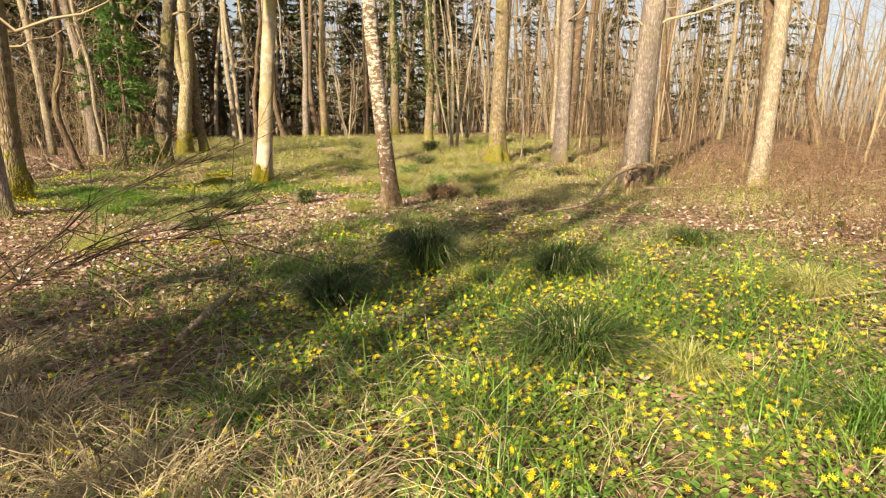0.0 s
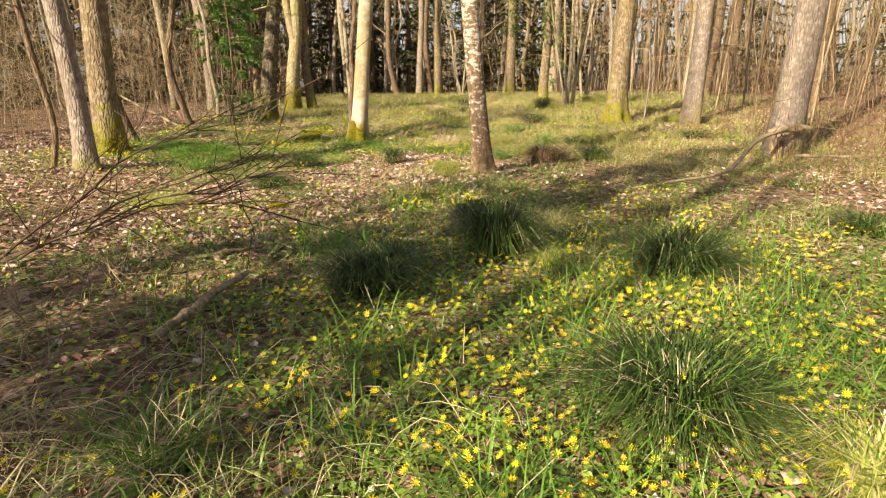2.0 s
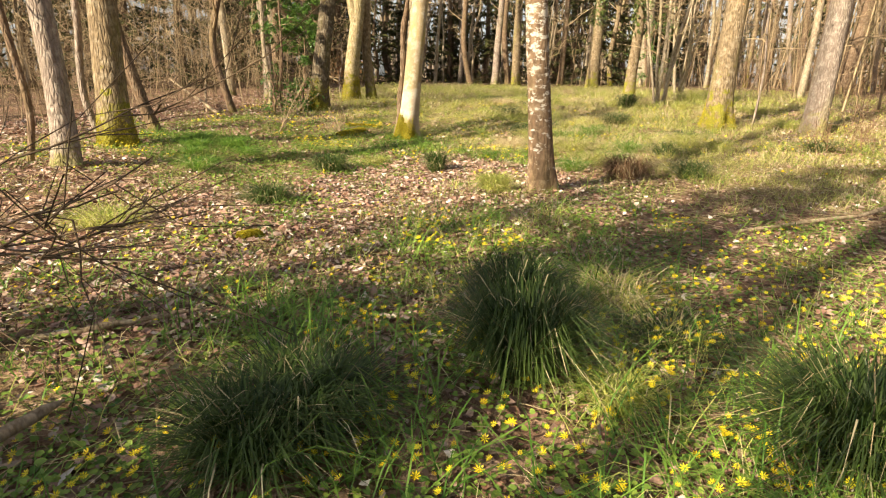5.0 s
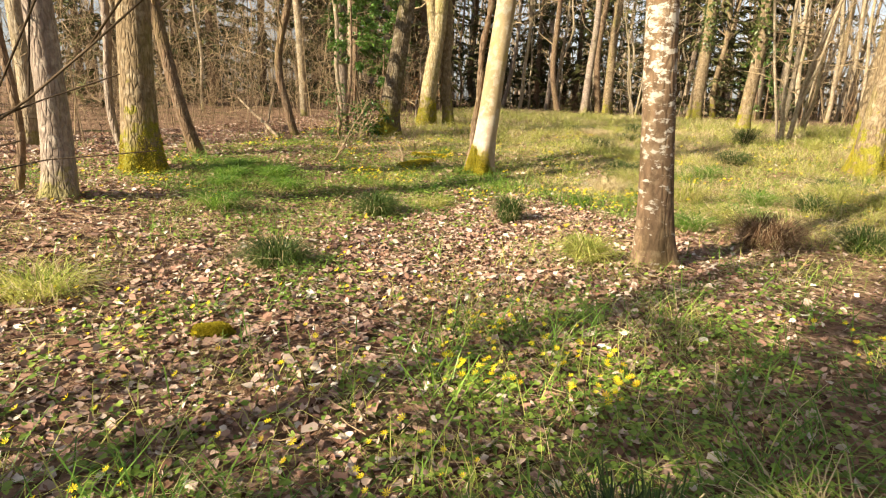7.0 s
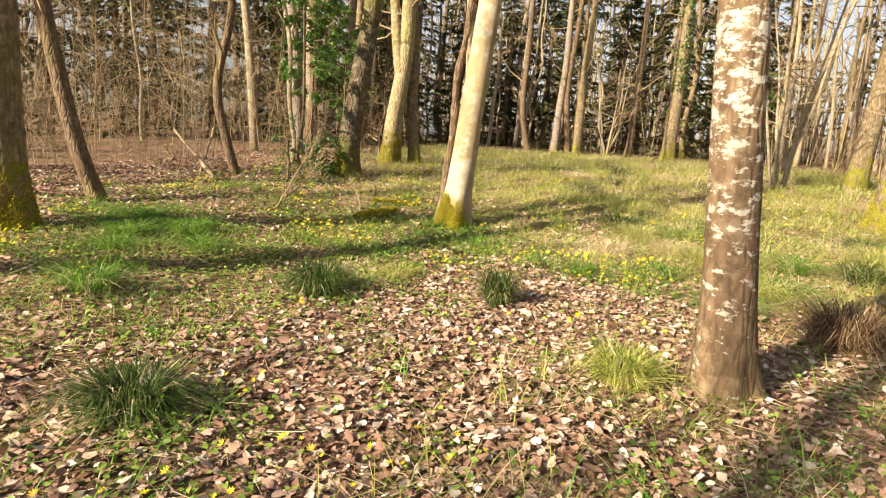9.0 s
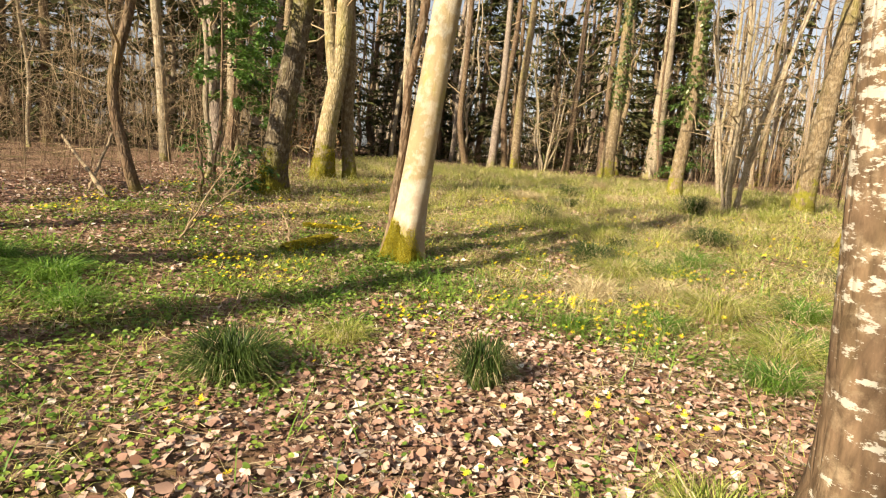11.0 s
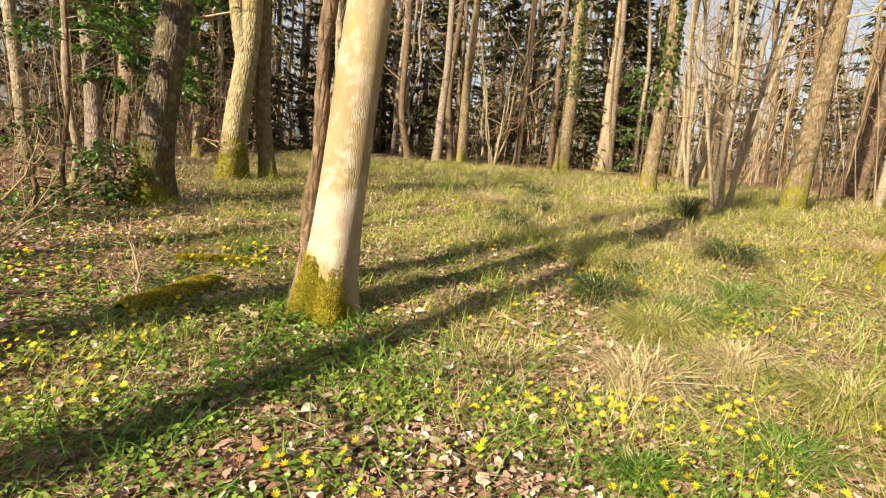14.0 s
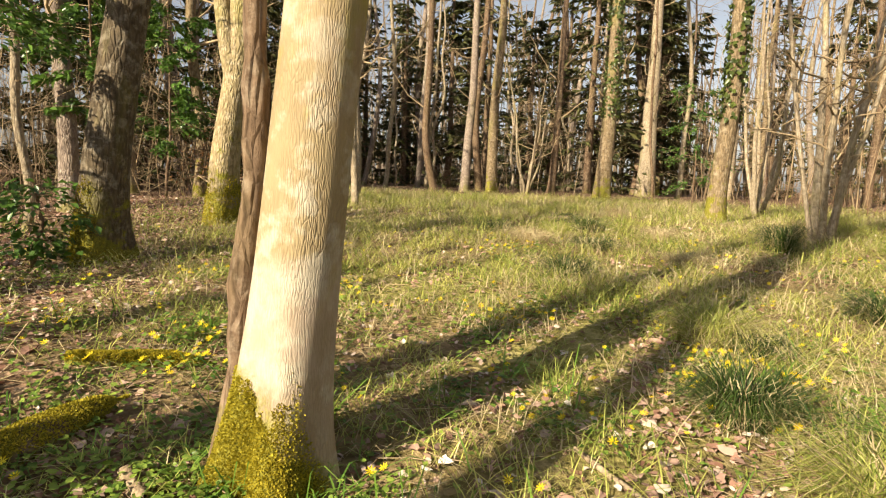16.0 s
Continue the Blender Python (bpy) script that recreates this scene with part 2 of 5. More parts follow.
def ground_material():
    m, nt, b = material("woodland_soil", 0.95, 0.1)
    v = coords(nt)
    n1 = noise_tex(nt, v, 22, 6, 0.7)
    n2 = noise_tex(nt, v, 1.3, 5, 0.6)
    vor = node(nt, "ShaderNodeTexVoronoi", Scale=17.0)
    nt.links.new(v, vor.inputs["Vector"])
    litter = ramp(nt, vor.outputs["Color"], [(0.1, (0.10, 0.058, 0.036)), (0.5, (0.25, 0.15, 0.10)), (0.9, (0.42, 0.29, 0.20))])
    litter = mix(nt, ramp(nt, n1, [(0.33, (1, 1, 1)), (0.5, (0, 0, 0))]), litter, (0.08, 0.05, 0.033))
    green = ramp(nt, n1, [(0.3, (0.035, 0.045, 0.012)), (0.7, (0.12, 0.12, 0.03))])
    c = mix(nt, ramp(nt, n2, [(0.52, (0, 0, 0)), (0.68, (0.8, 0.8, 0.8))]), litter, green)
    at = nt.nodes.new("ShaderNodeAttribute")
    at.attribute_name = "turf"
    turf = ramp(nt, noise_tex(nt, v, 9, 6, 0.75), [(0.3, (0.08, 0.08, 0.02)), (0.5, (0.25, 0.225, 0.07)), (0.7, (0.48, 0.40, 0.20))])
    c = mix(nt, at.outputs["Fac"], c, turf)
    nt.links.new(c, b.inputs["Base Color"])
    bump(nt, b, mathn(nt, "ADD", n1, vor.outputs["Distance"]), 0.8, 0.04)
    return m


SOIL = ground_material()
BARK_MAIN = main_bark()
BARK_BIRCH = bark("bark_scarred", (0.085, 0.055, 0.033), (0.20, 0.13, 0.08), (0.27, 0.20, 0.13), 0.15, 0.2, 18, bands=(0.46, 0.42, 0.36), relief=0.008)
BARK_MOSSY = bark("bark_mossy", (0.10, 0.07, 0.042), (0.27, 0.20, 0.12), (0.36, 0.30, 0.21), 1.1, 0.95, 22)
BARK_DARK = bark("bark_dark_mossy", (0.05, 0.038, 0.025), (0.15, 0.115, 0.075), (0.30, 0.26, 0.2), 0.9, 0.9, 22)
BARK_FORK = bark("bark_mossy_pale", (0.20, 0.15, 0.08), (0.41, 0.33, 0.19), (0.52, 0.45, 0.33), 1.3, 0.95, 22)
BARK_GREY = bark("bark_grey", (0.17, 0.13, 0.105), (0.31, 0.245, 0.2), (0.41, 0.36, 0.30), 0.5, 0.5, 24)
BARK_PALE = bark("bark_pale", (0.19, 0.145, 0.095), (0.38, 0.31, 0.22), (0.46, 0.40, 0.31), 0.4, 0.6, 26, relief=0.012)
BARK_BROWN = bark("bark_brown", (0.085, 0.055, 0.035), (0.21, 0.14, 0.09), (0.27, 0.21, 0.15), 0.4, 0.3, 20)
TWIG = plant("twig_bark", (0.11, 0.075, 0.045), (0.41, 0.31, 0.19), 0.85, 0.15, 0)
BRACKEN = plant("dead_bracken", (0.08, 0.045, 0.027), (0.30, 0.19, 0.11), 0.85, 0.15, 0)
TWIG_DARK = plant("dark_twig_bark", (0.04, 0.028, 0.02), (0.13, 0.09, 0.055), 0.85, 0.15, 0)
STRAW = plant("dry_straw", (0.36, 0.27, 0.14), (0.76, 0.65, 0.41), 0.7, 0.25, 0.3)
GRASS = plant("meadow_grass", (0.15, 0.23, 0.028), (0.70, 0.66, 0.20), 0.5, 0.35, 0.42)
LUSH = plant("lush_grass", (0.045, 0.125, 0.016), (0.25, 0.40, 0.06), 0.42, 0.4, 0.35)
SEDGE = plant("sedge_blade", (0.018, 0.042, 0.008), (0.11, 0.16, 0.035), 0.45, 0.4, 0.25)
HERB = plant("celandine_leaf", (0.055, 0.13, 0.018), (0.32, 0.42, 0.07), 0.45, 0.4, 0.3)
PETAL = plant("yellow_petal", (0.72, 0.50, 0.01), (0.86, 0.74, 0.03), 0.4, 0.3, 0.3)
EVERGREEN = plant("evergreen_leaf", (0.03, 0.075, 0.012), (0.13, 0.24, 0.04), 0.35, 0.5, 0.3)
IVY = plant("ivy_leaf", (0.025, 0.04, 0.01), (0.11, 0.14, 0.03), 0.35, 0.5, 0.2)
NEEDLE = plant("spruce_needles", (0.025, 0.032, 0.012), (0.12, 0.12, 0.04), 0.6, 0.2, 0.1)
RUSSET = plant("dead_leaf", (0.22, 0.11, 0.05), (0.42, 0.24, 0.12), 0.7, 0.2, 0.35)
MOSS = plant("moss_fuzz", (0.26, 0.225, 0.02), (0.56, 0.47, 0.05), 0.8, 0.15, 0.35)
LITTER = litter_material("fallen_leaves", [(0.0, (0.16, 0.08, 0.052)), (0.25, (0.31, 0.175, 0.13)), (0.68, (0.44, 0.30, 0.24)), (0.92, (0.56, 0.455, 0.38)), (1.0, (0.78, 0.72, 0.64))])
DEADWOOD = bark("dead_wood", (0.16, 0.11, 0.07), (0.38, 0.29, 0.19), (0.46, 0.38, 0.27), 0.05, 0.1, 30, relief=0.006)
HEARTWOOD = bark("torn_heartwood", (0.22, 0.14, 0.08), (0.46, 0.33, 0.20), (0.36, 0.26, 0.16), 0.05, 0.0, 40, relief=0.01)
DARK_FAR = plant("far_wood", (0.065, 0.052, 0.04), (0.26, 0.21, 0.15), 0.9, 0.1, 0)


# ---- ground ----
def build_ground():
    """One sheet, fine near the path and wide towards the horizon."""
    g = np.linspace(-1, 1, 201)
    gx = 14 * g + 500 * np.sign(g) * np.abs(g) ** 9
    gy = 10 + 16 * g + 500 * np.sign(g) * np.abs(g) ** 9
    X, Y = np.meshgrid(gx, gy)
    V = np.stack([X, Y, height(X, Y)], -1).reshape(-1, 3)
    i = (np.arange(200)[:, None] * 201 + np.arange(200)[None]).ravel()
    F = np.stack([i, i + 1, i + 202, i + 201], -1)
    me = mesh_of("ground", V, F, SOIL, smooth_faces=True)
    turf = smooth(12, 16, V[:, 1] + 0.7 * V[:, 0]) * (1 - smooth(36, 40, V[:, 1])) * smooth(-8, -5, V[:, 0]) * (1 - smooth(7, 10, V[:, 0]))
    turf = turf * (0.35 + 0.65 * smooth(0.35, 0.6, fnoise(V[:, 0], V[:, 1], 15)))
    me.attributes.new("turf", "FLOAT", "POINT").data.foreach_set("value", turf.astype(np.float32))
    ob = new("ground", me)
    return tagged(ob, "brown woodland soil with leaf litter and moss", "ground", kind="structure")


GROUND = build_ground()


# ---- trees ----
def wander(t, seed, amount):
    r = np.random.default_rng(seed)
    t = np.asarray(t)[:, None]
    w = sum(r.normal(0, 1, 2) / k * np.sin(t * math.pi * k * 1.3 + r.uniform(0, 6.28, 2)) for k in (1, 2, 3, 5))
    return w * amount * 1.5


def trunk_line(h, lean, bend, n, seed):
    z = np.linspace(0, 1, n) ** 2.0 * h
    p = np.zeros((n, 3))
    p[:, 2] = z
    s = z / 4.0
    w = wander((z / h) ** 0.8, seed, bend)
    p[:, 0] = lean[0] * s + w[:, 0]
    p[:, 1] = lean[1] * s + w[:, 1]
    p[:, :2] -= p[0, :2]
    return p


def trunk_mesh(p, r0, r1, mat, seed, sides=18, flare=0.55, knobs=0.04):
    """Tapered stem with buttressed foot and uneven outline."""
    r = np.random.default_rng(seed)
    n = len(p)
    z = p[:, 2]
    t = z / z[-1]
    rad = r0 * (1 - t) ** 0.8 + r1 * t ** 0.8
    a = np.arange(sides) * 2 * math.pi / sides
    lobes = sum(r.uniform(0.2, 0.5) * np.cos(k * a + r.uniform(0, 6.28)) for k in (3, 5))
    foot = np.exp(-np.maximum(z, 0) / (r0 * 1.9))
    prof = 1 + flare * foot[:, None] * (0.6 + 0.7 * lobes[None]) + knobs * (fnoise(a[None] * 2.2 + 30, z[:, None] * 1.7 + seed, seed) - 0.5) * 2
    prof = prof * (1 + 0.05 * np.cos(2 * a + r.uniform(0, 6))[None])
    V = p[:, None] + np.stack([np.cos(a), np.sin(a), 0 * a], -1)[None] * (rad[:, None] * prof)[..., None]
    V[0, :, 2] -= 0.25
    i = np.arange(n - 1)[:, None] * sides
    k = np.arange(sides)[None]
    F = np.stack([i + k, i + (k + 1) % sides, i + sides + (k + 1) % sides, i + sides + k], -1).reshape(-1, 4)
    return mesh_of("trunk", V, F, mat, smooth_faces=True), rad


def limb_mesh(p, rad, count, start, mat, seed, length=2.6, twigs=7, up=0.5, thick=0.3, fine=True):
    """Bare limbs with twigs that fork off the stem."""
    r = np.random.default_rng(seed + 50)
    pile = Pile()
    h = p[-1, 2]
    zs = np.sort(r.uniform(start, h * 0.99, count))
    base = np.stack([np.interp(zs, p[:, 2], p[:, k]) for k in range(3)], -1)
    rb = np.interp(zs, p[:, 2], rad)
    az = r.uniform(0, 6.283, count)
    L = length * r.uniform(0.45, 1.2, count) * (1.15 - 0.6 * (zs - start) / max(h - start, 1))
    s = np.linspace(0, 1, 7)
    rise = up * r.uniform(0.2, 1.6, count)
    d = np.stack([np.cos(az), np.sin(az), rise], -1)
    d /= np.linalg.norm(d, axis=1, keepdims=True)
    P = base[:, None] + d[:, None] * (s[None, :, None] * L[:, None, None])
    wob = np.cumsum(r.normal(0, 0.055, (count, 7, 3)), axis=1) * L[:, None, None]
    wob[:, 0] = 0
    P += wob
    P[..., 2] += (0.22 * L * r.uniform(-0.6, 1, count))[:, None] * s ** 2
    R = (np.minimum(rb * thick, 0.012 * L + 0.004))[:, None] * (1 - 0.88 * s)[None] + 0.003
    tubes(pile, P if fine else P[:, ::2], R if fine else R[:, ::2], 5 if fine else 4)
    m = count * twigs
    bi = np.repeat(np.arange(count), twigs)
    ts = r.uniform(0.25, 1.0, m) * 6
    i0 = np.minimum(ts.astype(int), 5)
    f = (ts - i0)[:, None]
    o = P[bi, i0] * (1 - f) + P[bi, i0 + 1] * f
    td = d[bi] + r.normal(0, 0.65, (m, 3))
    td /= np.linalg.norm(td, axis=1, keepdims=True)
    tl = L[bi] * r.uniform(0.15, 0.42, m)
    s4 = np.linspace(0, 1, 4)
    Q = o[:, None] + td[:, None] * (s4[None, :, None] * tl[:, None, None]) + np.cumsum(r.normal(0, 0.05, (m, 4, 3)), axis=1) * tl[:, None, None] * s4[None, :, None]
    tubes(pile, Q if fine else Q[:, ::3], np.maximum(0.0045 * (1 - 0.7 * s4)[None] * np.minimum(1.6, 0.5 + tl[:, None]), 0.0016)[:, :: 1 if fine else 3], 3)
    m2 = m * 2 if fine else m // 2
    ti = np.repeat(np.arange(m), 2)[:m2]
    o = Q[ti, r.integers(1, 4, m2)]
    td2 = td[ti] + r.normal(0, 0.6, (m2, 3))
    td2 /= np.linalg.norm(td2, axis=1, keepdims=True)
    l2 = tl[ti] * r.uniform(0.3, 0.7, m2)
    s3 = np.linspace(0, 1, 3)
    Q2 = o[:, None] + td2[:, None] * (s3[None, :, None] * l2[:, None, None]) + r.normal(0, 0.03, (m2, 3, 3)) * s3[None, :, None]
    tubes(pile, Q2, np.full((m2, 3), 0.0022) * (1 - 0.6 * s3), 3)
    return pile.mesh("crown", mat)


def tree(name, x, y, diam, h, lean, mat, label, seed, bend=0.05, limbs=16, start=3.0, sides=18, flare=0.55, length=1.9, twigs=8, limb_mat=None, group="", fine=True):
    ob = thing(name, pose(x, y, float(height(x, y)) - 0.02), label, "tree", group)
    p = trunk_line(h, lean, bend, 34, seed)
    me, rad = trunk_mesh(p, diam / 2, 0.03, mat, seed, sides, flare)
    part("trunk", me, ob)
    if limbs:
        part("crown", limb_mesh(p, rad, limbs, start, limb_mat or TWIG, seed, length, twigs, 0.8, 0.3, fine), ob, "bare twiggy limbs")
    return ob, p, rad


def leaf_cards(pile, C, D, N, length, width):
    """Small bent leaves: a folded pair of quads, along D with surface normal N."""
    D = D / (np.linalg.norm(D, axis=1, keepdims=True) + 1e-9)
    S = np.cross(D, N)
    S /= np.linalg.norm(S, axis=1, keepdims=True) + 1e-9
    U = np.cross(S, D)
    L, W = length[:, None], width[:, None]
    a = C
    t = C + D * L - U * L * 0.12
    m = C + D * L * 0.5
    l = m + S * W + U * W * 0.35
    r_ = m - S * W + U * W * 0.35
    V = np.stack([a, r_, t, l], 1)
    b = np.arange(len(C))[:, None] * 4
    pile.add(V, np.concatenate([b + np.array([[0, 1, 2]]), b + np.array([[0, 2, 3]])]))


def ivy_on(parent, p, rad, z0, z1, count, seed, scale=0.06):
    """A coat of ivy leaves round a stem."""
    r = np.random.default_rng(seed)
    z = r.uniform(z0, z1, count)
    a = r.uniform(0, 6.283, count)
    keep = fnoise(a * 1.3 + 9, z * 1.6, seed) > 0.40
    z, a = z[keep], a[keep]
    c = np.stack([np.interp(z, p[:, 2], p[:, k]) for k in range(3)], -1)
    n = np.stack([np.cos(a), np.sin(a), 0 * a], -1)
    c = c + n * (np.interp(z, p[:, 2], rad) + r.uniform(0.0, 0.07, len(z)))[:, None]
    d = np.stack([r.normal(0, 0.6, len(z)), r.normal(0, 0.6, len(z)), -np.ones(len(z))], -1)
    pile = Pile()
    leaf_cards(pile, c, d, n + r.normal(0, 0.3, n.shape), scale * r.uniform(0.7, 1.5, len(z)), scale * 0.5 * r.uniform(0.7, 1.4, len(z)))
    part("ivy", pile.mesh("ivy", IVY), parent, "dark green clinging ivy")


def moss_on(parent, top, count, seed, facing=None, size=1.0, sides=24):
    """A fuzz of moss on the foot of a stem, rooted in the bark's own surface."""
    r = np.random.default_rng(seed)
    me = next(c for c in parent.children if c.name.startswith("trunk")).data
    co = np.zeros(len(me.vertices) * 3, np.float32)
    me.vertices.foreach_get("co", co)
    g = co.reshape(-1, sides, 3).astype(float)
    zr = g[:, :, 2].mean(1)
    zr[0] = 0.0
    z = r.uniform(0, 1, count) ** 1.3 * top
    a = r.uniform(0, sides, count)
    turn = a / sides * 6.283
    keep = z < top * (0.15 + 1.1 * fnoise(turn * 1.9 + 4, z * 3 + 2, seed))
    if facing is not None:
        keep &= np.cos(turn - facing) - 0.9 * (z / top - 0.45) > r.uniform(-0.35, 0.15, count)
    z, a, turn = z[keep], a[keep], turn[keep]
    i = np.clip(np.searchsorted(zr, z) - 1, 0, len(zr) - 2)
    f = ((z - zr[i]) / (zr[i + 1] - zr[i]))[:, None]
    j = a.astype(int) % sides
    q = (a - a.astype(int))[:, None]
    j1 = (j + 1) % sides
    low, high = g[i, j] * (1 - q) + g[i, j1] * q, g[i + 1, j] * (1 - q) + g[i + 1, j1] * q
    c = low * (1 - f) + high * f
    n = np.stack([np.cos(turn), np.sin(turn), 0.4 + 0 * turn], -1)
    cushion = fnoise(turn * 5, z * 14, seed + 3)
    c = c + n * (0.05 * size * np.maximum(cushion - 0.42, 0) * r.uniform(0, 1, len(z)) - 0.004)[:, None]
    pile = Pile()
    leaf_cards(pile, c, n + r.normal(0, 0.5, n.shape), r.normal(0, 1, n.shape), size * r.uniform(0.01, 0.026, len(z)), size * r.uniform(0.004, 0.009, len(z)))
    part("moss", pile.mesh("moss", MOSS), parent, "yellow-green moss")


main_tree, mp, mr = tree("maple_tree", -2.53, 15.2, 0.36, 17, (0.42, 0.0), BARK_MAIN, "pale cream-barked tree with a mossy foot in grass", 11, 0.01, 22, 6, 40, 1.0)
moss_on(main_tree, 0.62, 48000, 3, math.radians(215), 0.7, 40)
pile = Pile()
zz = np.linspace(-0.1, 7, 60)
stem = np.stack([-0.27 + 0.105 * zz + 0.03 * np.sin(zz * 2.1) + 0.015 * np.sin(zz * 5.3), -0.02 + 0.02 * np.sin(zz * 1.7), zz], -1)
tubes(pile, stem[None], (0.060 - 0.004 * zz)[None] * (1 + 0.16 * np.sin(zz * 9) + 0.1 * np.sin(zz * 23))[None], 9)
vine = new("climbing_stem", pile.mesh("climbing_stem", BARK_BROWN, True))
vine.matrix_world = pose(-2.51, 15.2, float(height(-2.51, 15.2)))
tagged(vine, "thin brown woody stem leaning against pale trunk", "vine")

tree("cherry_tree", 0.49, 10.62, 0.30, 14, (-0.36, 0.02), BARK_BIRCH, "slender brown tree with pale horizontal bark scars", 12, 0.015, 18, 4.5, 24, 1.0)
oak, op, orad = tree("oak_tree", 4.25, 18.3, 0.50, 15, (-0.05, 0), BARK_MOSSY, "brown tree with a wide mossy foot", 13, 0.05, 20, 3.5, 24, 0.9)
moss_on(oak, 0.7, 7000, 5)
tree("ash_tree", 6.15, 17.8, 0.50, 16, (0.1, 0), BARK_GREY, "grey flaky-barked tree among dead leaves", 14, 0.05, 20, 3, 22, 0.3)
torn, tp, tr_ = tree("oak_tree", 6.2, 12.7, 0.60, 16, (0.24, 0.05), BARK_GREY, "thick tree torn open at its foot", 15, 0.05, 20, 3.2, 24, 0.5)
tree("ash_tree", 9.4, 12.85, 0.44, 15, (0.06, 0), BARK_PALE, "pale grey tree beside dead bracken", 16, 0.05, 18, 3, 20, 0.4)
tree("ash_tree", 9.75, 13.3, 0.3, 13, (0.1, 0.1), BARK_BROWN, "thin brown tree standing close behind another", 17, 0.05, 12, 3, 14, 0.3)
oak2, op2, orad2 = tree("oak_tree", -6.2, 11.25, 0.43, 15, (0.10, 0), BARK_MOSSY, "brown tree with moss along its foot", 18, 0.015, 20, 3.2, 24, 0.7)
tree("hornbeam_tree", -5.45, 9.45, 0.30, 13, (-0.42, 0.05), BARK_GREY, "grey-brown curved tree among yellow flowers", 19, 0.07, 18, 2.8, 20, 0.6)
tree("thin_tree", -6.55, 11.35, 0.1, 8, (-0.05, 0), BARK_GREY, "thin grey stem beside a mossy trunk", 26, 0.06, 10, 1.8, 10, 0.4)
tree("thin_tree", -5.9, 9.35, 0.08, 7, (-0.12, 0), BARK_BROWN, "thin curved stem beside a grey trunk", 27, 0.06, 10, 1.8, 10, 0.4)
tree("thin_tree", -8.3, 20.2, 0.12, 9, (0.1, 0), BARK_PALE, "thin pale crooked stem at the thicket", 28, 0.12, 12, 1.5, 10, 0.4)
tree("thin_tree", -5.0, 25.5, 0.16, 11, (-0.2, 0), BARK_PALE, "slim pale tree behind a forked trunk", 29, 0.06, 12, 2.5, 10, 0.4)
tree("hazel_tree", -6.8, 12.95, 0.22, 9, (-0.9, 0.1), BARK_BROWN, "dark leaning tree with rough bark", 20, 0.06, 12, 2.2, 14, 0.4)
fork, fp, frad = tree("forked_tree", -6.25, 21.95, 0.48, 14, (0.30, 0), BARK_FORK, "mossy pale tree that forks above head height", 21, 0.06, 16, 3.6, 22, 0.6)
fz = np.linspace(0, 1, 14)
fq = np.stack([np.interp(2.4, fp[:, 2], fp[:, 0]) - 0.75 * fz ** 0.7, 0.1 * fz, 2.3 + 8 * fz], -1)
pile = Pile()
tubes(pile, fq[None], (0.15 - 0.12 * fz)[None], 12)
part("stem", pile.mesh("stem", BARK_FORK, True), fork)
moss_on(fork, 1.0, 7000, 6, None, 1.3, 22)
moss_on(oak2, 0.6, 6000, 7)
tree("forked_tree", -5.75, 22.5, 0.34, 13, (-0.2, 0), BARK_MOSSY, "thin mossy tree close beside a forked one", 22, 0.06, 14, 3.2, 18, 0.5)
oak3 = tree("oak_tree", -6.05, 18.75, 0.46, 15, (0.55, 0.0), BARK_DARK, "dark-barked tree with a mossy leaning foot", 23, 0.06, 20, 4.0, 24, 0.9)[0]
moss_on(oak3, 1.1, 9000, 8, math.radians(200))
tree("hazel_tree", -7.6, 17.0, 0.19, 8, (-0.1, 0), BARK_BROWN, "thin crooked brown tree", 24, 0.12, 14, 2.0, 12, 0.4)
tree("ash_tree", -9.5, 22.5, 0.34, 15, (-0.3, 0), BARK_GREY, "slim grey tree by the thicket", 25, 0.05, 16, 3, 14, 0.4)
for k, (x, y, d, mat, lean) in enumerate([(-2.4, 40, 0.5, BARK_MOSSY, 0.05), (-3.7, 40, 0.45, BARK_GREY, 0.05), (5.4, 44, 0.9, BARK_PALE, 0.1), (5.7, 24.4, 0.46, BARK_MOSSY, 0.25),
                                           (11.2, 31.3, 0.65, BARK_BROWN, 0.4), (-12.4, 32, 0.3, BARK_GREY, -0.05), (-14.2, 33.5, 0.6, BARK_GREY, -0.1), (-11.5, 27, 0.42, BARK_PALE, -0.05), (14, 36, 0.75, BARK_BROWN, 0.2),
                                           (0.2, 39, 0.35, BARK_BROWN, 0.1), (-6.2, 30, 0.26, BARK_PALE, 0), (11.6, 16.5, 0.22, BARK_BROWN, 0.75), (8.6, 26, 0.24, BARK_PALE, 0.1)]):
    tree("forest_tree", x, y, d, 16, (lean, 0), mat, "tall bare tree at the glade's edge", 60 + k, 0.05, 18, 3, 14, 0.5, group="trees round the glade")
for x, y, d, z0, s in ((1.9, 35.6, 0.62, 3.2, 31), (2.95, 26.1, 0.40, 2.2, 32)):
    t_, p_, r_ = tree("ivy_tree", x, y, d, 15, (0.12, 0), BARK_MOSSY, "tall tree coated in climbing ivy", s, 0.05, 16, 4, 16, 0.5)
    ivy_on(t_, p_, r_, z0, 11, 2600, s, 0.10)


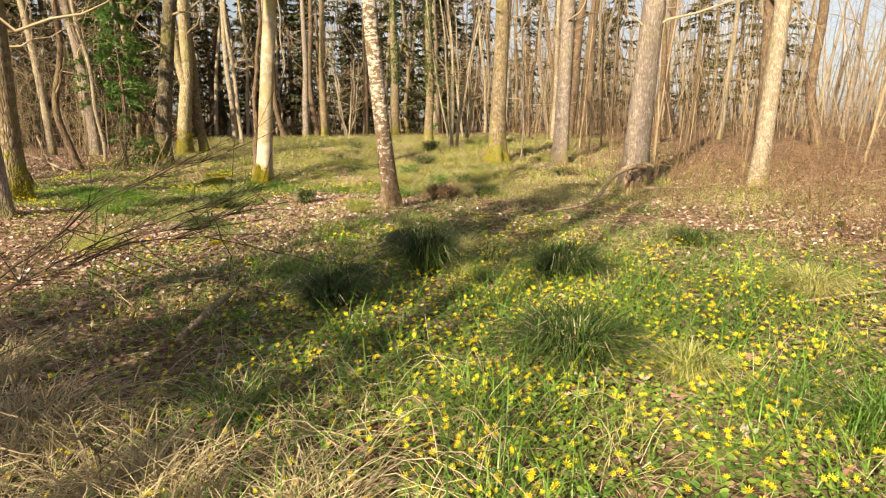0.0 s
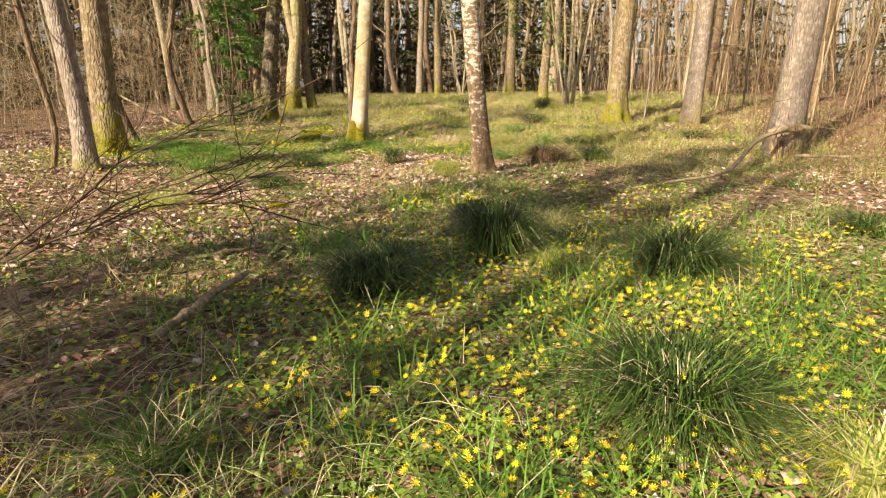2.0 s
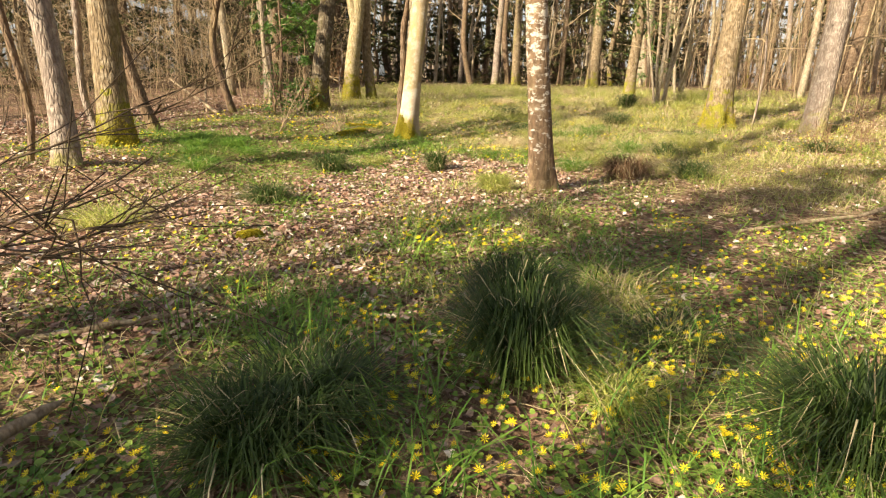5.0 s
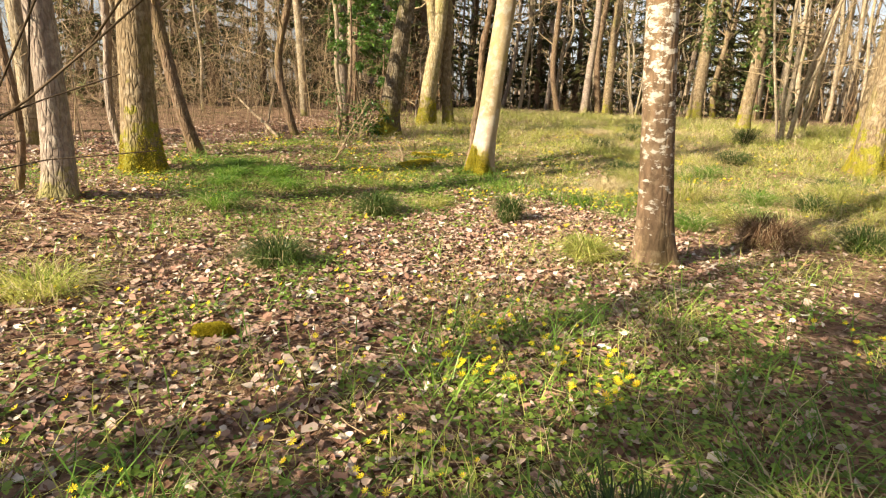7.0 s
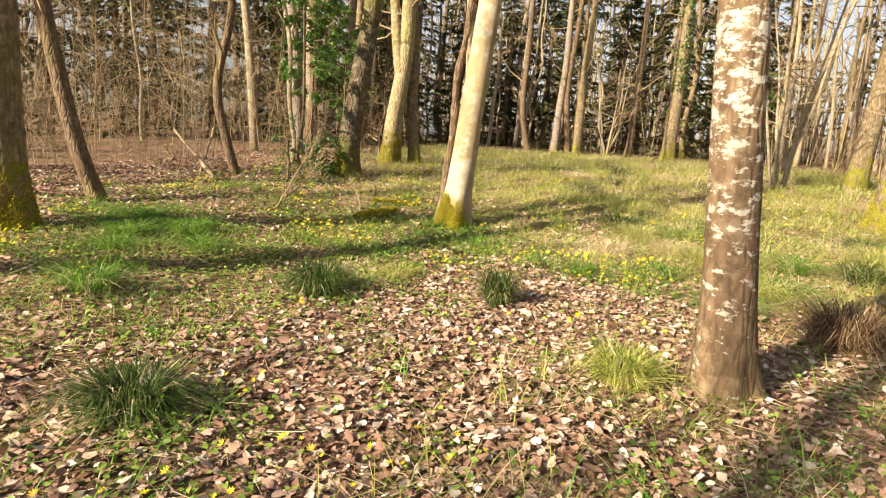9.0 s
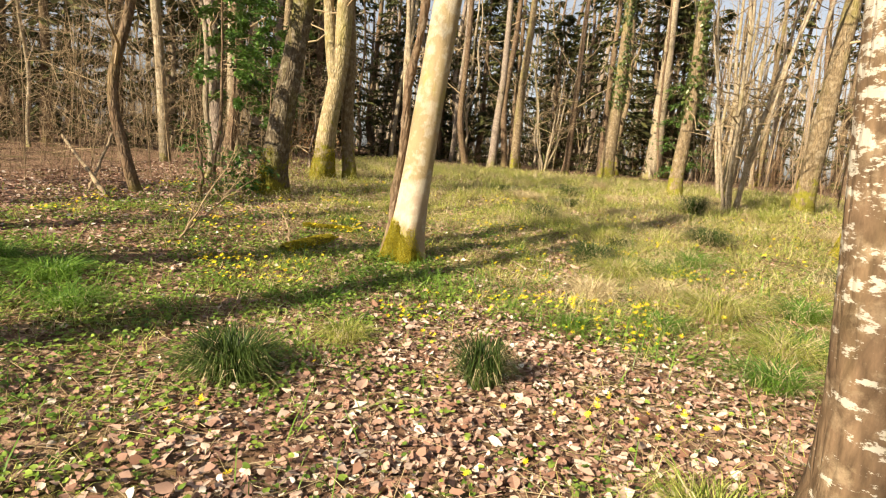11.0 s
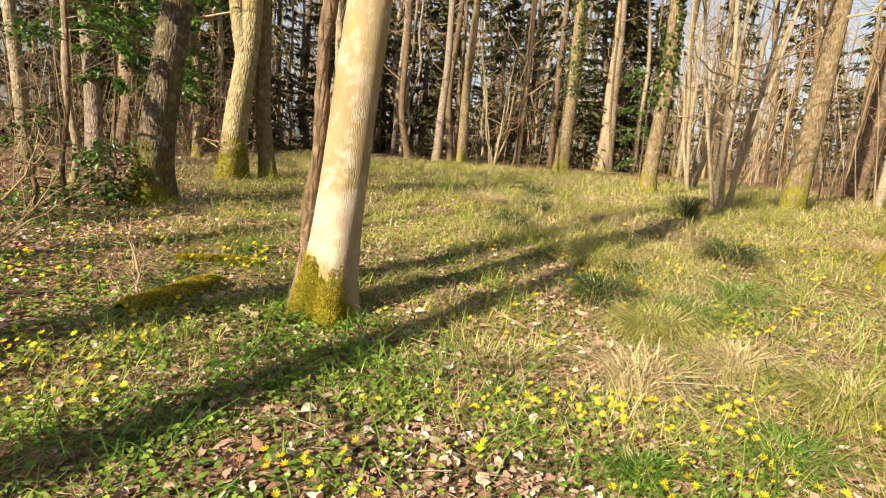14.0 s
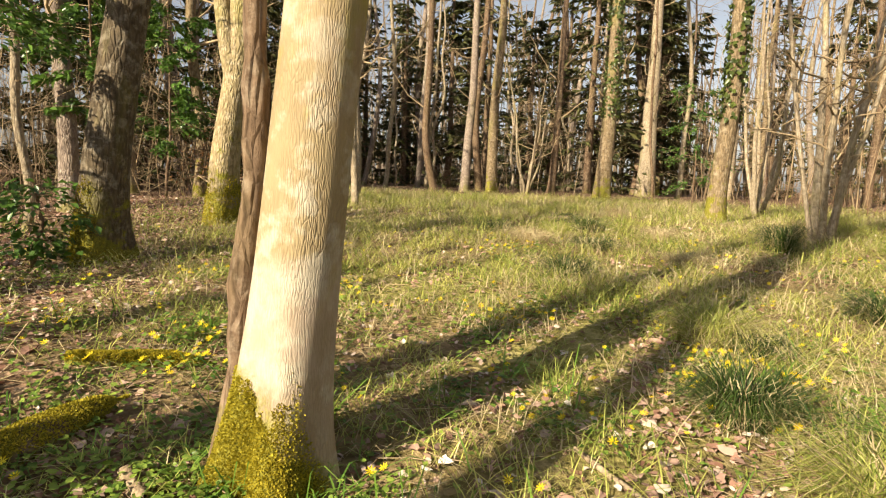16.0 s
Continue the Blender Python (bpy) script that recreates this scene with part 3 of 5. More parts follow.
def coppice(x, y, stems, h, mat, label, seed, spread=0.35):
    """Several stems rising from one foot."""
    r = np.random.default_rng(seed)
    ob = thing("coppice_tree", pose(x, y, float(height(x, y)) - 0.05), label, "tree")
    for k in range(stems):
        a = 6.283 * k / stems + r.uniform(-0.4, 0.4)
        p = trunk_line(h * r.uniform(0.6, 1), (spread * 3 * math.cos(a) * r.uniform(0.5, 1), spread * 3 * math.sin(a) * r.uniform(0.3, 1)), 0.05, 20, seed + k)
        p[:, :2] += np.array([math.cos(a), math.sin(a)]) * 0.12
        me, rad = trunk_mesh(p, r.uniform(0.035, 0.08), 0.01, mat, seed + k, 10, 0.3)
        part("stem", me, ob)
        part("crown", limb_mesh(p, rad, 11, 1.2, TWIG, seed + k, 1.7, 5), ob)
    return ob


coppice(3.55, 22.9, 6, 9, BARK_PALE, "pale multi-stemmed coppiced hazel", 90)
coppice(5.2, 29.5, 5, 8, BARK_PALE, "pale many-stemmed tree in dry grass", 95)
coppice(-0.9, 38.5, 6, 6, BARK_PALE, "bundle of thin pale stems at the wood's edge", 99)


# ---- woods around ----
def prototype(seed, mat, diam, h, limbs):
    return tree("forest_tree", 0, 200 + seed, diam, h, (0.1, 0.03), mat, "tall bare tree in the surrounding woods", seed, 0.13, limbs, 2.6, 10, 0.4, 2.2, 5, TWIG, "woodland trees", False)[0]


protos = [prototype(s, m, d, h, n) for s, m, d, h, n in ((201, BARK_GREY, 0.3, 16, 15), (202, BARK_PALE, 0.22, 14, 15), (203, BARK_BROWN, 0.34, 17, 14), (204, BARK_MOSSY, 0.26, 15, 15), (205, BARK_PALE, 0.14, 10, 16), (206, BARK_BROWN, 0.12, 9, 16))]


def glade(x, y):
    """True where the open glade and the walk keep trees away."""
    inside = (x > -9.5) & (x < 13) & (y > -4) & (y < 37 + 0.2 * x)
    inside &= ~((x > 8) & (y > 14))
    return inside


spots = []
wr = np.random.default_rng(21)
while len(spots) < 210:
    x, y = wr.uniform(-34, 36), wr.uniform(-26, 78)
    if glade(x, y) or any((x - a) ** 2 + (y - b) ** 2 < 1.6 for a, b in spots):
        continue
    across, along = 0.807 * x - 0.59 * y, 0.59 * x + 0.807 * y
    if -13 < across < 5 and along < 3:
        continue
    spots.append((x, y))
spots += [(wr.uniform(-24, 24), wr.uniform(42, 64)) for _ in range(60)]
# Unseen trees added up-sun, set across and along the sunlight to cast shadow bands.
shaders = [(0.807 * c + 0.59 * s, -0.59 * c + 0.807 * s) for c, s in ((-3.9, -7.0), (-3.2, -10.0), (-4.7, -8.5), (-1.5, -9.5), (-5.4, -11), (-4.3, -13), (-8.3, -12), (-3.6, -15), (4.0, -9), (-14, -6), (-6.8, -9), (-2.9, -12), (-5.0, -7.5), (-4.0, -10))]
for k, (x, y) in enumerate(spots + shaders):
    src = protos[k % 6] if k < len(spots) else protos[(2, 0, 3, 4, 1, 0, 4, 2, 1, 0, 5, 3, 4, 5)[k - len(spots)]]
    m = pose(x, y, float(height(x, y)) - 0.03, wr.uniform(-4, 4), wr.uniform(-4, 4), wr.uniform(0, 360)) @ Matrix.Scale(wr.uniform(0.85, 1.25), 4)
    ob = copy_thing(src, m)
    ob.matrix_basis = m
for src in protos:
    src.matrix_basis = pose(wr.uniform(-30, 30), wr.uniform(80, 90), 1.0)


def conifer(seed, h=15.0):
    """Dark spruce: tiers of drooping boughs with needle sprays."""
    r = np.random.default_rng(seed)
    ob = thing("spruce_tree", pose(0, 0, 0), "dark green spruce behind the bare trees, two unseen ones added for shade", "tree", "spruces")
    p = trunk_line(h, (0, 0), 0.02, 16, seed)
    me, rad = trunk_mesh(p, 0.2, 0.02, BARK_BROWN, seed, 8, 0.3)
    part("trunk", me, ob)
    n = 120
    z = np.sort(r.uniform(0.5, h * 0.98, n))
    a = r.uniform(0, 6.283, n)
    L = 2.6 * (1.02 - z / h) ** 0.75 * r.uniform(0.7, 1.15, n) + 0.2
    s = np.linspace(0, 1, 5)
    P = np.zeros((n, 5, 3))
    P[..., 0] = np.cos(a)[:, None] * s * L[:, None]
    P[..., 1] = np.sin(a)[:, None] * s * L[:, None]
    P[..., 2] = z[:, None] - 0.28 * L[:, None] * s + 0.16 * L[:, None] * s ** 3
    pile = Pile()
    tubes(pile, P[:, ::2], 0.02 * (1 - 0.85 * s[::2])[None] * np.ones((n, 1)), 3)
    tagged(part("bough_wood", pile.mesh("bough_wood", TWIG_DARK), ob), kind="stuff")
    m = n * 15
    bi = r.integers(0, n, m)
    t = r.uniform(0.15, 1, m) * 4
    i0 = np.minimum(t.astype(int), 3)
    f = (t - i0)[:, None]
    o = P[bi, i0] * (1 - f) + P[bi, i0 + 1] * f
    d = np.stack([np.cos(a[bi]), np.sin(a[bi]), 0 * bi], -1) + r.normal(0, 0.7, (m, 3)) * (1, 1, 0.3) - np.array([0, 0, 0.35])
    pile = Pile()
    leaf_cards(pile, o, d, r.normal(0, 0.5, (m, 3)) + (0, 0, 1), r.uniform(0.3, 0.7, m), r.uniform(0.05, 0.10, m))
    part("crown", pile.mesh("crown", NEEDLE), ob)
    return ob


firs = [conifer(301), conifer(302, 12.0)]
frr = np.random.default_rng(33)
# Spots one and three are unseen spruces added up-sun to shade the flowers.
fir_spots = [(-5.94, -1.85), (-13.5, 30), (-6.1, -2.95), (-17, 25), (33, 44), (20, 45), (27, 40), (31, 52), (16, 56), (24, 58)] + [(frr.uniform(-24, 9), frr.uniform(44, 62)) for _ in range(14)] + [(frr.uniform(-24, -12), frr.uniform(20, 44)) for _ in range(4)] + [(-14, 46), (-11, 50), (-8, 47), (-5.5, 49), (-3, 46), (-0.5, 50), (2, 55), (-17, 42), (-20, 38), (-13, 38), (-18, 33), (-23, 30), (-16, 27), (-21, 24), (-26, 36), (-9, 54), (5, 58), (8, 52), (-5, 58), (12, 60), (-28, 28), (-24, 45), (-15, 58), (18, 50), (-1, 62)]
for k, (x, y) in enumerate(fir_spots):
    # The two added shade spruces are scaled down to narrow their shadows.
    m = pose(x, y, float(height(x, y)) - 0.05, 0, 0, 77 * k) @ Matrix.Scale(0.72 if k == 0 else 0.45 if k == 2 else 0.85 + 0.35 * ((k * 7) % 10) / 10, 4)
    if k < 2:
        firs[k].matrix_basis = m
    else:
        copy_thing(firs[k % 2], m).matrix_basis = m


def thicket(name, label, count, where, hmin, hmax, mat, seed, twigs=6, thick=0.011):
    """Thin upright saplings and twigs of the understorey, beyond counting."""
    r = np.random.default_rng(seed)
    xs, ys = [], []
    while len(xs) < count:
        x, y = where(r)
        xs.append(x), ys.append(y)
    x, y = np.array(xs), np.array(ys)
    h = r.uniform(hmin, hmax, count)
    s = np.linspace(0, 1, 6)
    lean = r.normal(0, 0.16, (count, 2))
    P = np.zeros((count, 6, 3))
    P[..., 0] = x[:, None] + lean[:, :1] * s * h[:, None] + np.cumsum(r.normal(0, 0.018, (count, 6)), 1) * h[:, None] * s
    P[..., 1] = y[:, None] + lean[:, 1:] * s * h[:, None] + np.cumsum(r.normal(0, 0.018, (count, 6)), 1) * h[:, None] * s
    P[..., 2] = height(x, y)[:, None] - 0.03 + s * h[:, None]
    pile = Pile()
    tubes(pile, P, (thick * r.uniform(0.5, 1.5, count) * (0.4 + h / 5))[:, None] * (1 - 0.8 * s)[None], 4)
    m = count * twigs
    bi = np.repeat(np.arange(count), twigs)
    t = r.uniform(0.15, 1, m) * 5
    i0 = np.minimum(t.astype(int), 4)
    f = (t - i0)[:, None]
    o = P[bi, i0] * (1 - f) + P[bi, i0 + 1] * f
    d = r.normal(0, 1, (m, 3)) + (0, 0, 0.5)
    d /= np.linalg.norm(d, axis=1, keepdims=True)
    tl = h[bi] * r.uniform(0.12, 0.38, m)
    s4 = np.linspace(0, 1, 3)
    Q = o[:, None] + d[:, None] * (s4[None, :, None] * tl[:, None, None]) + np.cumsum(r.normal(0, 0.1, (m, 3, 3)), 1) * tl[:, None, None] * s4[None, :, None]
    tubes(pile, Q, np.full((m, 3), 0.006) * (1 - 0.6 * s4), 3)
    return tagged(new(name, pile.mesh(name, mat)), label, "undergrowth", kind="stuff")


def back_wood(r):
    while True:
        x, y = r.uniform(-30, 32), r.uniform(10, 62)
        if not glade(x, y) and not (x > 5 and x < 13 and y < 20):
            return x, y


thicket("undergrowth", "tangle of thin bare saplings and twigs", 580, back_wood, 1.0, 6.5, TWIG, 41, 9)


def right_wood(r):
    return r.uniform(8, 34), r.uniform(14, 48)


thicket("undergrowth", "dense pale young stems in the sun", 260, right_wood, 4.0, 12, TWIG, 45, 10, 0.012)
thicket("undergrowth", "brown twiggy brush in the sun", 650, right_wood, 0.5, 3.0, BRACKEN, 46, 9, 0.007)


def left_wood(r):
    return r.uniform(-20, -8.6), r.uniform(11, 32)


thicket("undergrowth", "tangled thin twigs of the sunlit thicket", 480, left_wood, 0.8, 5.5, TWIG, 47, 12, 0.007)
thicket("undergrowth", "low brown brush under the trees", 900, back_wood, 0.4, 1.6, TWIG_DARK, 42, 6, 0.008)


def right_brush(r):
    while True:
        x, y = r.uniform(5.2, 14), r.uniform(6.0, 17)
        if fnoise(x * 0.6, y * 0.6, 9) + 0.05 * (x - 8) > 0.42:
            return x, y


thicket("undergrowth", "dead brown bracken and bramble stems", 1100, right_brush, 0.25, 1.2, BRACKEN, 43, 6, 0.006)


def far_ring(r):
    a, d = r.uniform(0, 6.283), r.uniform(58, 95)
    return d * math.sin(a), 12 + d * math.cos(a)


thicket("far_woods", "distant bare woods all round", 2200, far_ring, 9, 17, DARK_FAR, 44, 2, 0.045)


# ---- ground cover ----
def zones(x, y):
    """Share of flowers, litter, grass and straw at a place."""
    n1, n2 = fnoise(x * 0.55, y * 0.55, 61), fnoise(x * 1.3 + 7, y * 1.3, 67)
    herb = np.exp(-(((x - 1.9) / 2.6) ** 2 + ((y - 3.6) / 3.6) ** 2) * 0.8) * 1.25
    herb += 0.65 * np.exp(-(((x + 5.0) / 1.8) ** 2 + ((y - 12.0) / 1.5) ** 2))
    herb += 0.4 * np.exp(-(((x + 3.2) / 2.8) ** 2 + ((y - 12.6) / 1.6) ** 2)) * smooth(0.4, 0.6, n2)
    for px, py, pr in ((-0.35, 14.0, 0.3), (-3.0, 14.4, 0.7), (-3.9, 14.2, 0.7), (-1.9, 14.7, 0.5), (-2.2, 13.0, 0.35), (-4.1, 12.3, 0.6), (-4.4, 14.1, 0.5), (-2.0, 14.3, 0.4), (-0.6, 13.9, 0.3), (-1.0, 9.3, 0.25), (-1.75, 9.3, 0.3), (-0.6, 6.2, 0.35), (-3.2, 15.0, 0.5), (-2.9, 14.3, 0.8), (-2.9, 14.3, 0.6), (-3.6, 13.6, 0.7), (-1.6, 14.6, 0.5)):
        herb += 0.27 * np.exp(-((x - px) ** 2 + (y - py) ** 2) / pr ** 2)
    herb += 1.4 * np.exp(-(((x - 0.25) / 0.75) ** 2 + ((y - 8.2) / 0.8) ** 2)) + 0.5 * np.exp(-(((x - 1.3) / 0.7) ** 2 + ((y - 9.2) / 0.6) ** 2))
    herb += 0.4 * np.exp(-(((x + 4.3) / 1.9) ** 2 + ((y - 10.6) / 1.5) ** 2)) * smooth(0.36, 0.56, n2)
    herb += (0.35 + 0.12 * smooth(11, 14, y)) * smooth(0.52, 0.66, n2) + 0.04
    herb += 0.45 * np.exp(-(((x + 0.6) / 2.2) ** 2 + ((y - 16.4) / 1.5) ** 2)) * smooth(0.4, 0.55, n2) + 0.3 * np.exp(-(((x + 3.6) / 1.3) ** 2 + ((y - 15.2) / 1.2) ** 2))
    green = smooth(9, 11.5, y) * (1 - smooth(15, 18, y)) * smooth(1.6, 2.6, -x) * (1 - smooth(6.5, 8, -x))
    herb += 0.28 * green
    herb = herb * (1 - 0.65 * np.exp(-(((x + 1.0) / 1.0) ** 2 + ((y - 12.7) / 0.8) ** 2)))
    ragged = 0.25 + 0.75 * smooth(0.38, 0.58, fnoise(x * 2.6, y * 2.6, 91))
    herb = herb * (ragged * smooth(6, 9, y) + (0.45 + 0.55 * ragged) * (1 - smooth(6, 9, y)))
    litter = 1.0 * smooth(-0.2, 0.6, 1 - np.abs((x + 1.4) / 3.4)) * smooth(4.5, 6.5, y) * (1 - smooth(12.5, 16.5, y))
    litter = litter * (1 - 0.6 * np.clip(herb, 0, 1)) + 0.8 * np.exp(-(((x + 3.9) / 1.3) ** 2 + ((y - 14.6) / 1.1) ** 2))
    litter = np.maximum(litter, 0.8 * smooth(4, 6, x) * smooth(5, 8, y))
    litter = np.maximum(litter, 0.75 * smooth(3.5, 5.5, -x))
    litter = np.maximum(litter, 0.35 * smooth(0.5, 0.6, n2)) * (1 - 0.45 * green)
    litter = np.maximum(litter, 0.55 * 1.5 * np.exp(-((x + 0.9 - 0.15 * (y - 13)) / 0.45) ** 2) * smooth(11, 13, y) * (1 - smooth(19, 22, y)))
    grass = smooth(11.0, 14.5, y + 0.7 * (x - 1) + 2 * (n1 - 0.5)) * (1 - smooth(35, 40, y)) * smooth(-8.5, -5, x + (y - 18) * 0.12) * (1 - smooth(9, 13, x))
    grass = np.maximum(grass, 0.35 * smooth(0.5, 0.62, n1))
    grass = np.maximum(grass, 0.75 * green * smooth(0.34, 0.54, n1))
    straw = 0.5 * np.exp(-(((x + 0.9) / 0.9) ** 2 + ((y - 2.3) / 1.2) ** 2)) + grass * (0.25 + 0.75 * smooth(0.42, 0.6, n2))
    return np.clip(herb, 0, 1), np.clip(litter, 0.12, 1), np.clip(grass, 0, 1), np.clip(straw, 0, 1)


def scatter(count, seed, box, key, near=None):
    """Places drawn by the share of one cover, thinner with distance from the walk."""
    r = np.random.default_rng(seed)
    x = r.uniform(box[0], box[1], count)
    y = r.uniform(box[2], box[3], count)
    keep = r.uniform(0, 1, count) < zones(x, y)[key]
    if near is not None:
        d = np.hypot(x - 0.2 + 0.13 * y, np.maximum(0, y - 14.5) + np.maximum(0, 1 - y))
        keep &= r.uniform(0, 1, count) < 1 / (1 + (d / near) ** 1.6)
    return x[keep], y[keep], r


def blades(pile, x, y, z, h, w, lean, r, curl=0.6):
    """Curved grass blades in three steps."""
    n = len(x)
    a = r.uniform(0, 6.283, n)
    d = np.stack([np.cos(a), np.sin(a), 0 * a], -1)
    sd = np.stack([-np.sin(a), np.cos(a), 0 * a], -1) * (w / 2)[:, None]
    o = np.stack([x, y, z], -1)
    L = (lean * h)[:, None]
    H = h[:, None] * np.array([0, 0, 1.0])
    p1 = o + d * L * 0.25 + H * 0.45
    p2 = o + d * L * 0.65 + H * 0.85
    p3 = o + d * L * 1.1 + H * (1 - curl * lean * 0.35)[:, None]
    V = np.stack([o - sd, o + sd, p1 - sd * 0.9, p1 + sd * 0.9, p2 - sd * 0.6, p2 + sd * 0.6, p3], 1)
    b = np.arange(n)[:, None] * 7
    pile.add(V, np.concatenate([b + np.array([[0, 1, 3, 2]]), b + np.array([[2, 3, 5, 4]])]))
    pile.f.setdefault(3, []).append(b + np.array([[4, 5, 6]]) + pile.n - n * 7)


def grass_cover():
    for name, label, mat, count, seed, key, hh, ww, near, top in (
            ("grass", "tufty green and yellowing meadow grass", GRASS, 520000, 71, 2, (0.05, 0.19), (0.003, 0.006), 8, 36),
            ("dry_grass", "dry straw-coloured grass among the green", STRAW, 480000, 72, 3, (0.06, 0.20), (0.0025, 0.005), 9, 36),
            ("woodland_grass", "short green grass between flowers", GRASS, 150000, 73, 0, (0.04, 0.13), (0.003, 0.006), 7, 36),
            ("lush_grass", "long dark green grass blades between flowers", LUSH, 150000, 76, 0, (0.10, 0.26), (0.005, 0.009), 7, 17)):
        x, y, r = scatter(count, seed, (-9, 13, 0.8, top), key, near)
        cl = 0.6 * fnoise(x * 1.9, y * 1.9, seed) + 0.4 * fnoise(x * 5.5, y * 5.5, seed + 9)
        thin = r.uniform(0, 1, len(x)) < 0.05 + 0.95 * smooth(0.44, 0.58, cl)
        x, y, cl = x[thin], y[thin], cl[thin]
        clump = (0.3 + 1.0 * smooth(0.38, 0.66, cl)) * (1 - 0.35 * smooth(0.5, 2.5, -x) * (1 - smooth(17, 20, y)))
        h = r.uniform(hh[0], hh[1], len(x)) * clump
        far = 1 + 0.10 * np.maximum(0, y - 12)
        pile = Pile()
        blades(pile, x, y, height(x, y) - 0.01, h * (1 + 0.02 * np.maximum(0, y - 14)), r.uniform(ww[0], ww[1], len(x)) * far, r.uniform(0.5, 2.6, len(x)), r)
        tagged(new(name, pile.mesh(name, mat)), label, "grass", kind="stuff")


grass_cover()


def herb_cover():
    x, y, r = scatter(540000, 74, (-8, 9, 0.8, 24), 0, 4.8)
    n = len(x)
    z = height(x, y) + r.uniform(0.01, 0.07, n)
    a = r.uniform(0, 6.283, n)
    pile = Pile()
    up = np.stack([r.normal(0, 0.35, n), r.normal(0, 0.35, n), np.ones(n)], -1)
    s = r.uniform(0.014, 0.037, n) * (1 + 0.03 * np.maximum(0, y - 8))
    D = np.stack([np.cos(a), np.sin(a), r.uniform(-0.2, 0.4, n)], -1)
    S = np.cross(D, up)
    S /= np.linalg.norm(S, axis=1, keepdims=True)
    U = np.cross(S, D)
    C = np.stack([x, y, z], -1)
    V = []
    for al, ac in ((0.1, 0), (-0.12, 0.3), (0.25, 0.5), (0.72, 0.36), (1.0, 0), (0.72, -0.36), (0.25, -0.5), (-0.12, -0.3)):
        V.append(C + (D * al + S * ac * 0.95 + U * (abs(ac) * 0.45 - al * al * 0.12)) * s[:, None])
    k = np.arange(n)[:, None] * 8
    pile.add(np.stack(V, 1), np.concatenate([k + np.array([[0, 1, 2, 3]]), k + np.array([[0, 5, 6, 7]]), k + np.array([[0, 3, 4, 5]])]))
    tagged(new("celandine_leaves", pile.mesh("celandine_leaves", HERB)), "glossy green heart-shaped celandine leaves", "leaves", kind="stuff")
    x, y, r = scatter(62000, 75, (-8, 9, 0.8, 22), 0, 5.5)
    keep = fnoise(x * 1.1, y * 1.1, 77) > 0.36 + 0.19 * smooth(6, 9, y) - 0.13 * smooth(13.5, 15, y)
    x, y = x[keep], y[keep]
    n, P = len(x), 8
    c = np.stack([x, y, height(x, y) + r.uniform(0.06, 0.12, n)], -1)
    up = np.stack([r.normal(-0.25, 0.3, n), r.normal(-0.35, 0.3, n), np.ones(n)], -1)
    up /= np.linalg.norm(up, axis=1, keepdims=True)
    e1 = np.cross(up, np.array([0, 1.0, 0.01]))
    e1 /= np.linalg.norm(e1, axis=1, keepdims=True)
    e2 = np.cross(up, e1)
    s = r.uniform(0.012, 0.023, n) * (1 + 0.03 * np.maximum(0, y - 6))
    ang = np.arange(P) * 2 * math.pi / P
    cup = r.uniform(0.1, 0.7, n)

    def rim(k, f, h):
        q = ang[None] + k
        return c[:, None] + (e1[:, None] * np.cos(q)[..., None] + e2[:, None] * np.sin(q)[..., None]) * (s[:, None] * f)[..., None] + up[:, None] * (s * cup * h)[:, None, None]
    V = np.concatenate([c[:, None], rim(-0.24, 0.62, 0.5), rim(0, 1.0, 1.0), rim(0.24, 0.62, 0.5)], 1)
    k = np.arange(P)
    f = np.stack([0 * k, 1 + k, 1 + P + k, 1 + 2 * P + k], -1)
    F = (f[None] + (np.arange(n) * (1 + 3 * P))[:, None, None]).reshape(-1, 4)
    pile = Pile()
    pile.add(V, F)
    tagged(new("celandine_flowers", pile.mesh("celandine_flowers", PETAL)), "carpet of small yellow star-shaped celandine flowers", "flowers", kind="stuff")


herb_cover()


def leaf_shape(size, r):
    """One curled fallen leaf: a rounded, lobed outline, folded along its rib."""
    out = [(0, -0.5), (0.22, -0.34), (0.36, -0.1), (0.30, 0.12), (0.16, 0.34), (0, 0.52)]
    rib = [(0, -0.5), (0, -0.3), (0, -0.1), (0, 0.12), (0, 0.32), (0, 0.52)]
    curl, fold = r.uniform(-0.5, 0.9), r.uniform(0.1, 0.8)
    V = []
    for sgn in (1, -1):
        for (x, y), (_, ry) in zip(out, rib):
            V += [(0, ry, curl * ry * ry), (sgn * x * r.uniform(0.8, 1.15), y, curl * y * y + fold * x * r.uniform(0.4, 1.2))]
    V = np.array(V) * size
    F = [[s * 12 + 2 * i, s * 12 + 2 * i + 1, s * 12 + 2 * i + 3, s * 12 + 2 * i + 2] for s in (0, 1) for i in range(5)]
    return V, np.array(F)


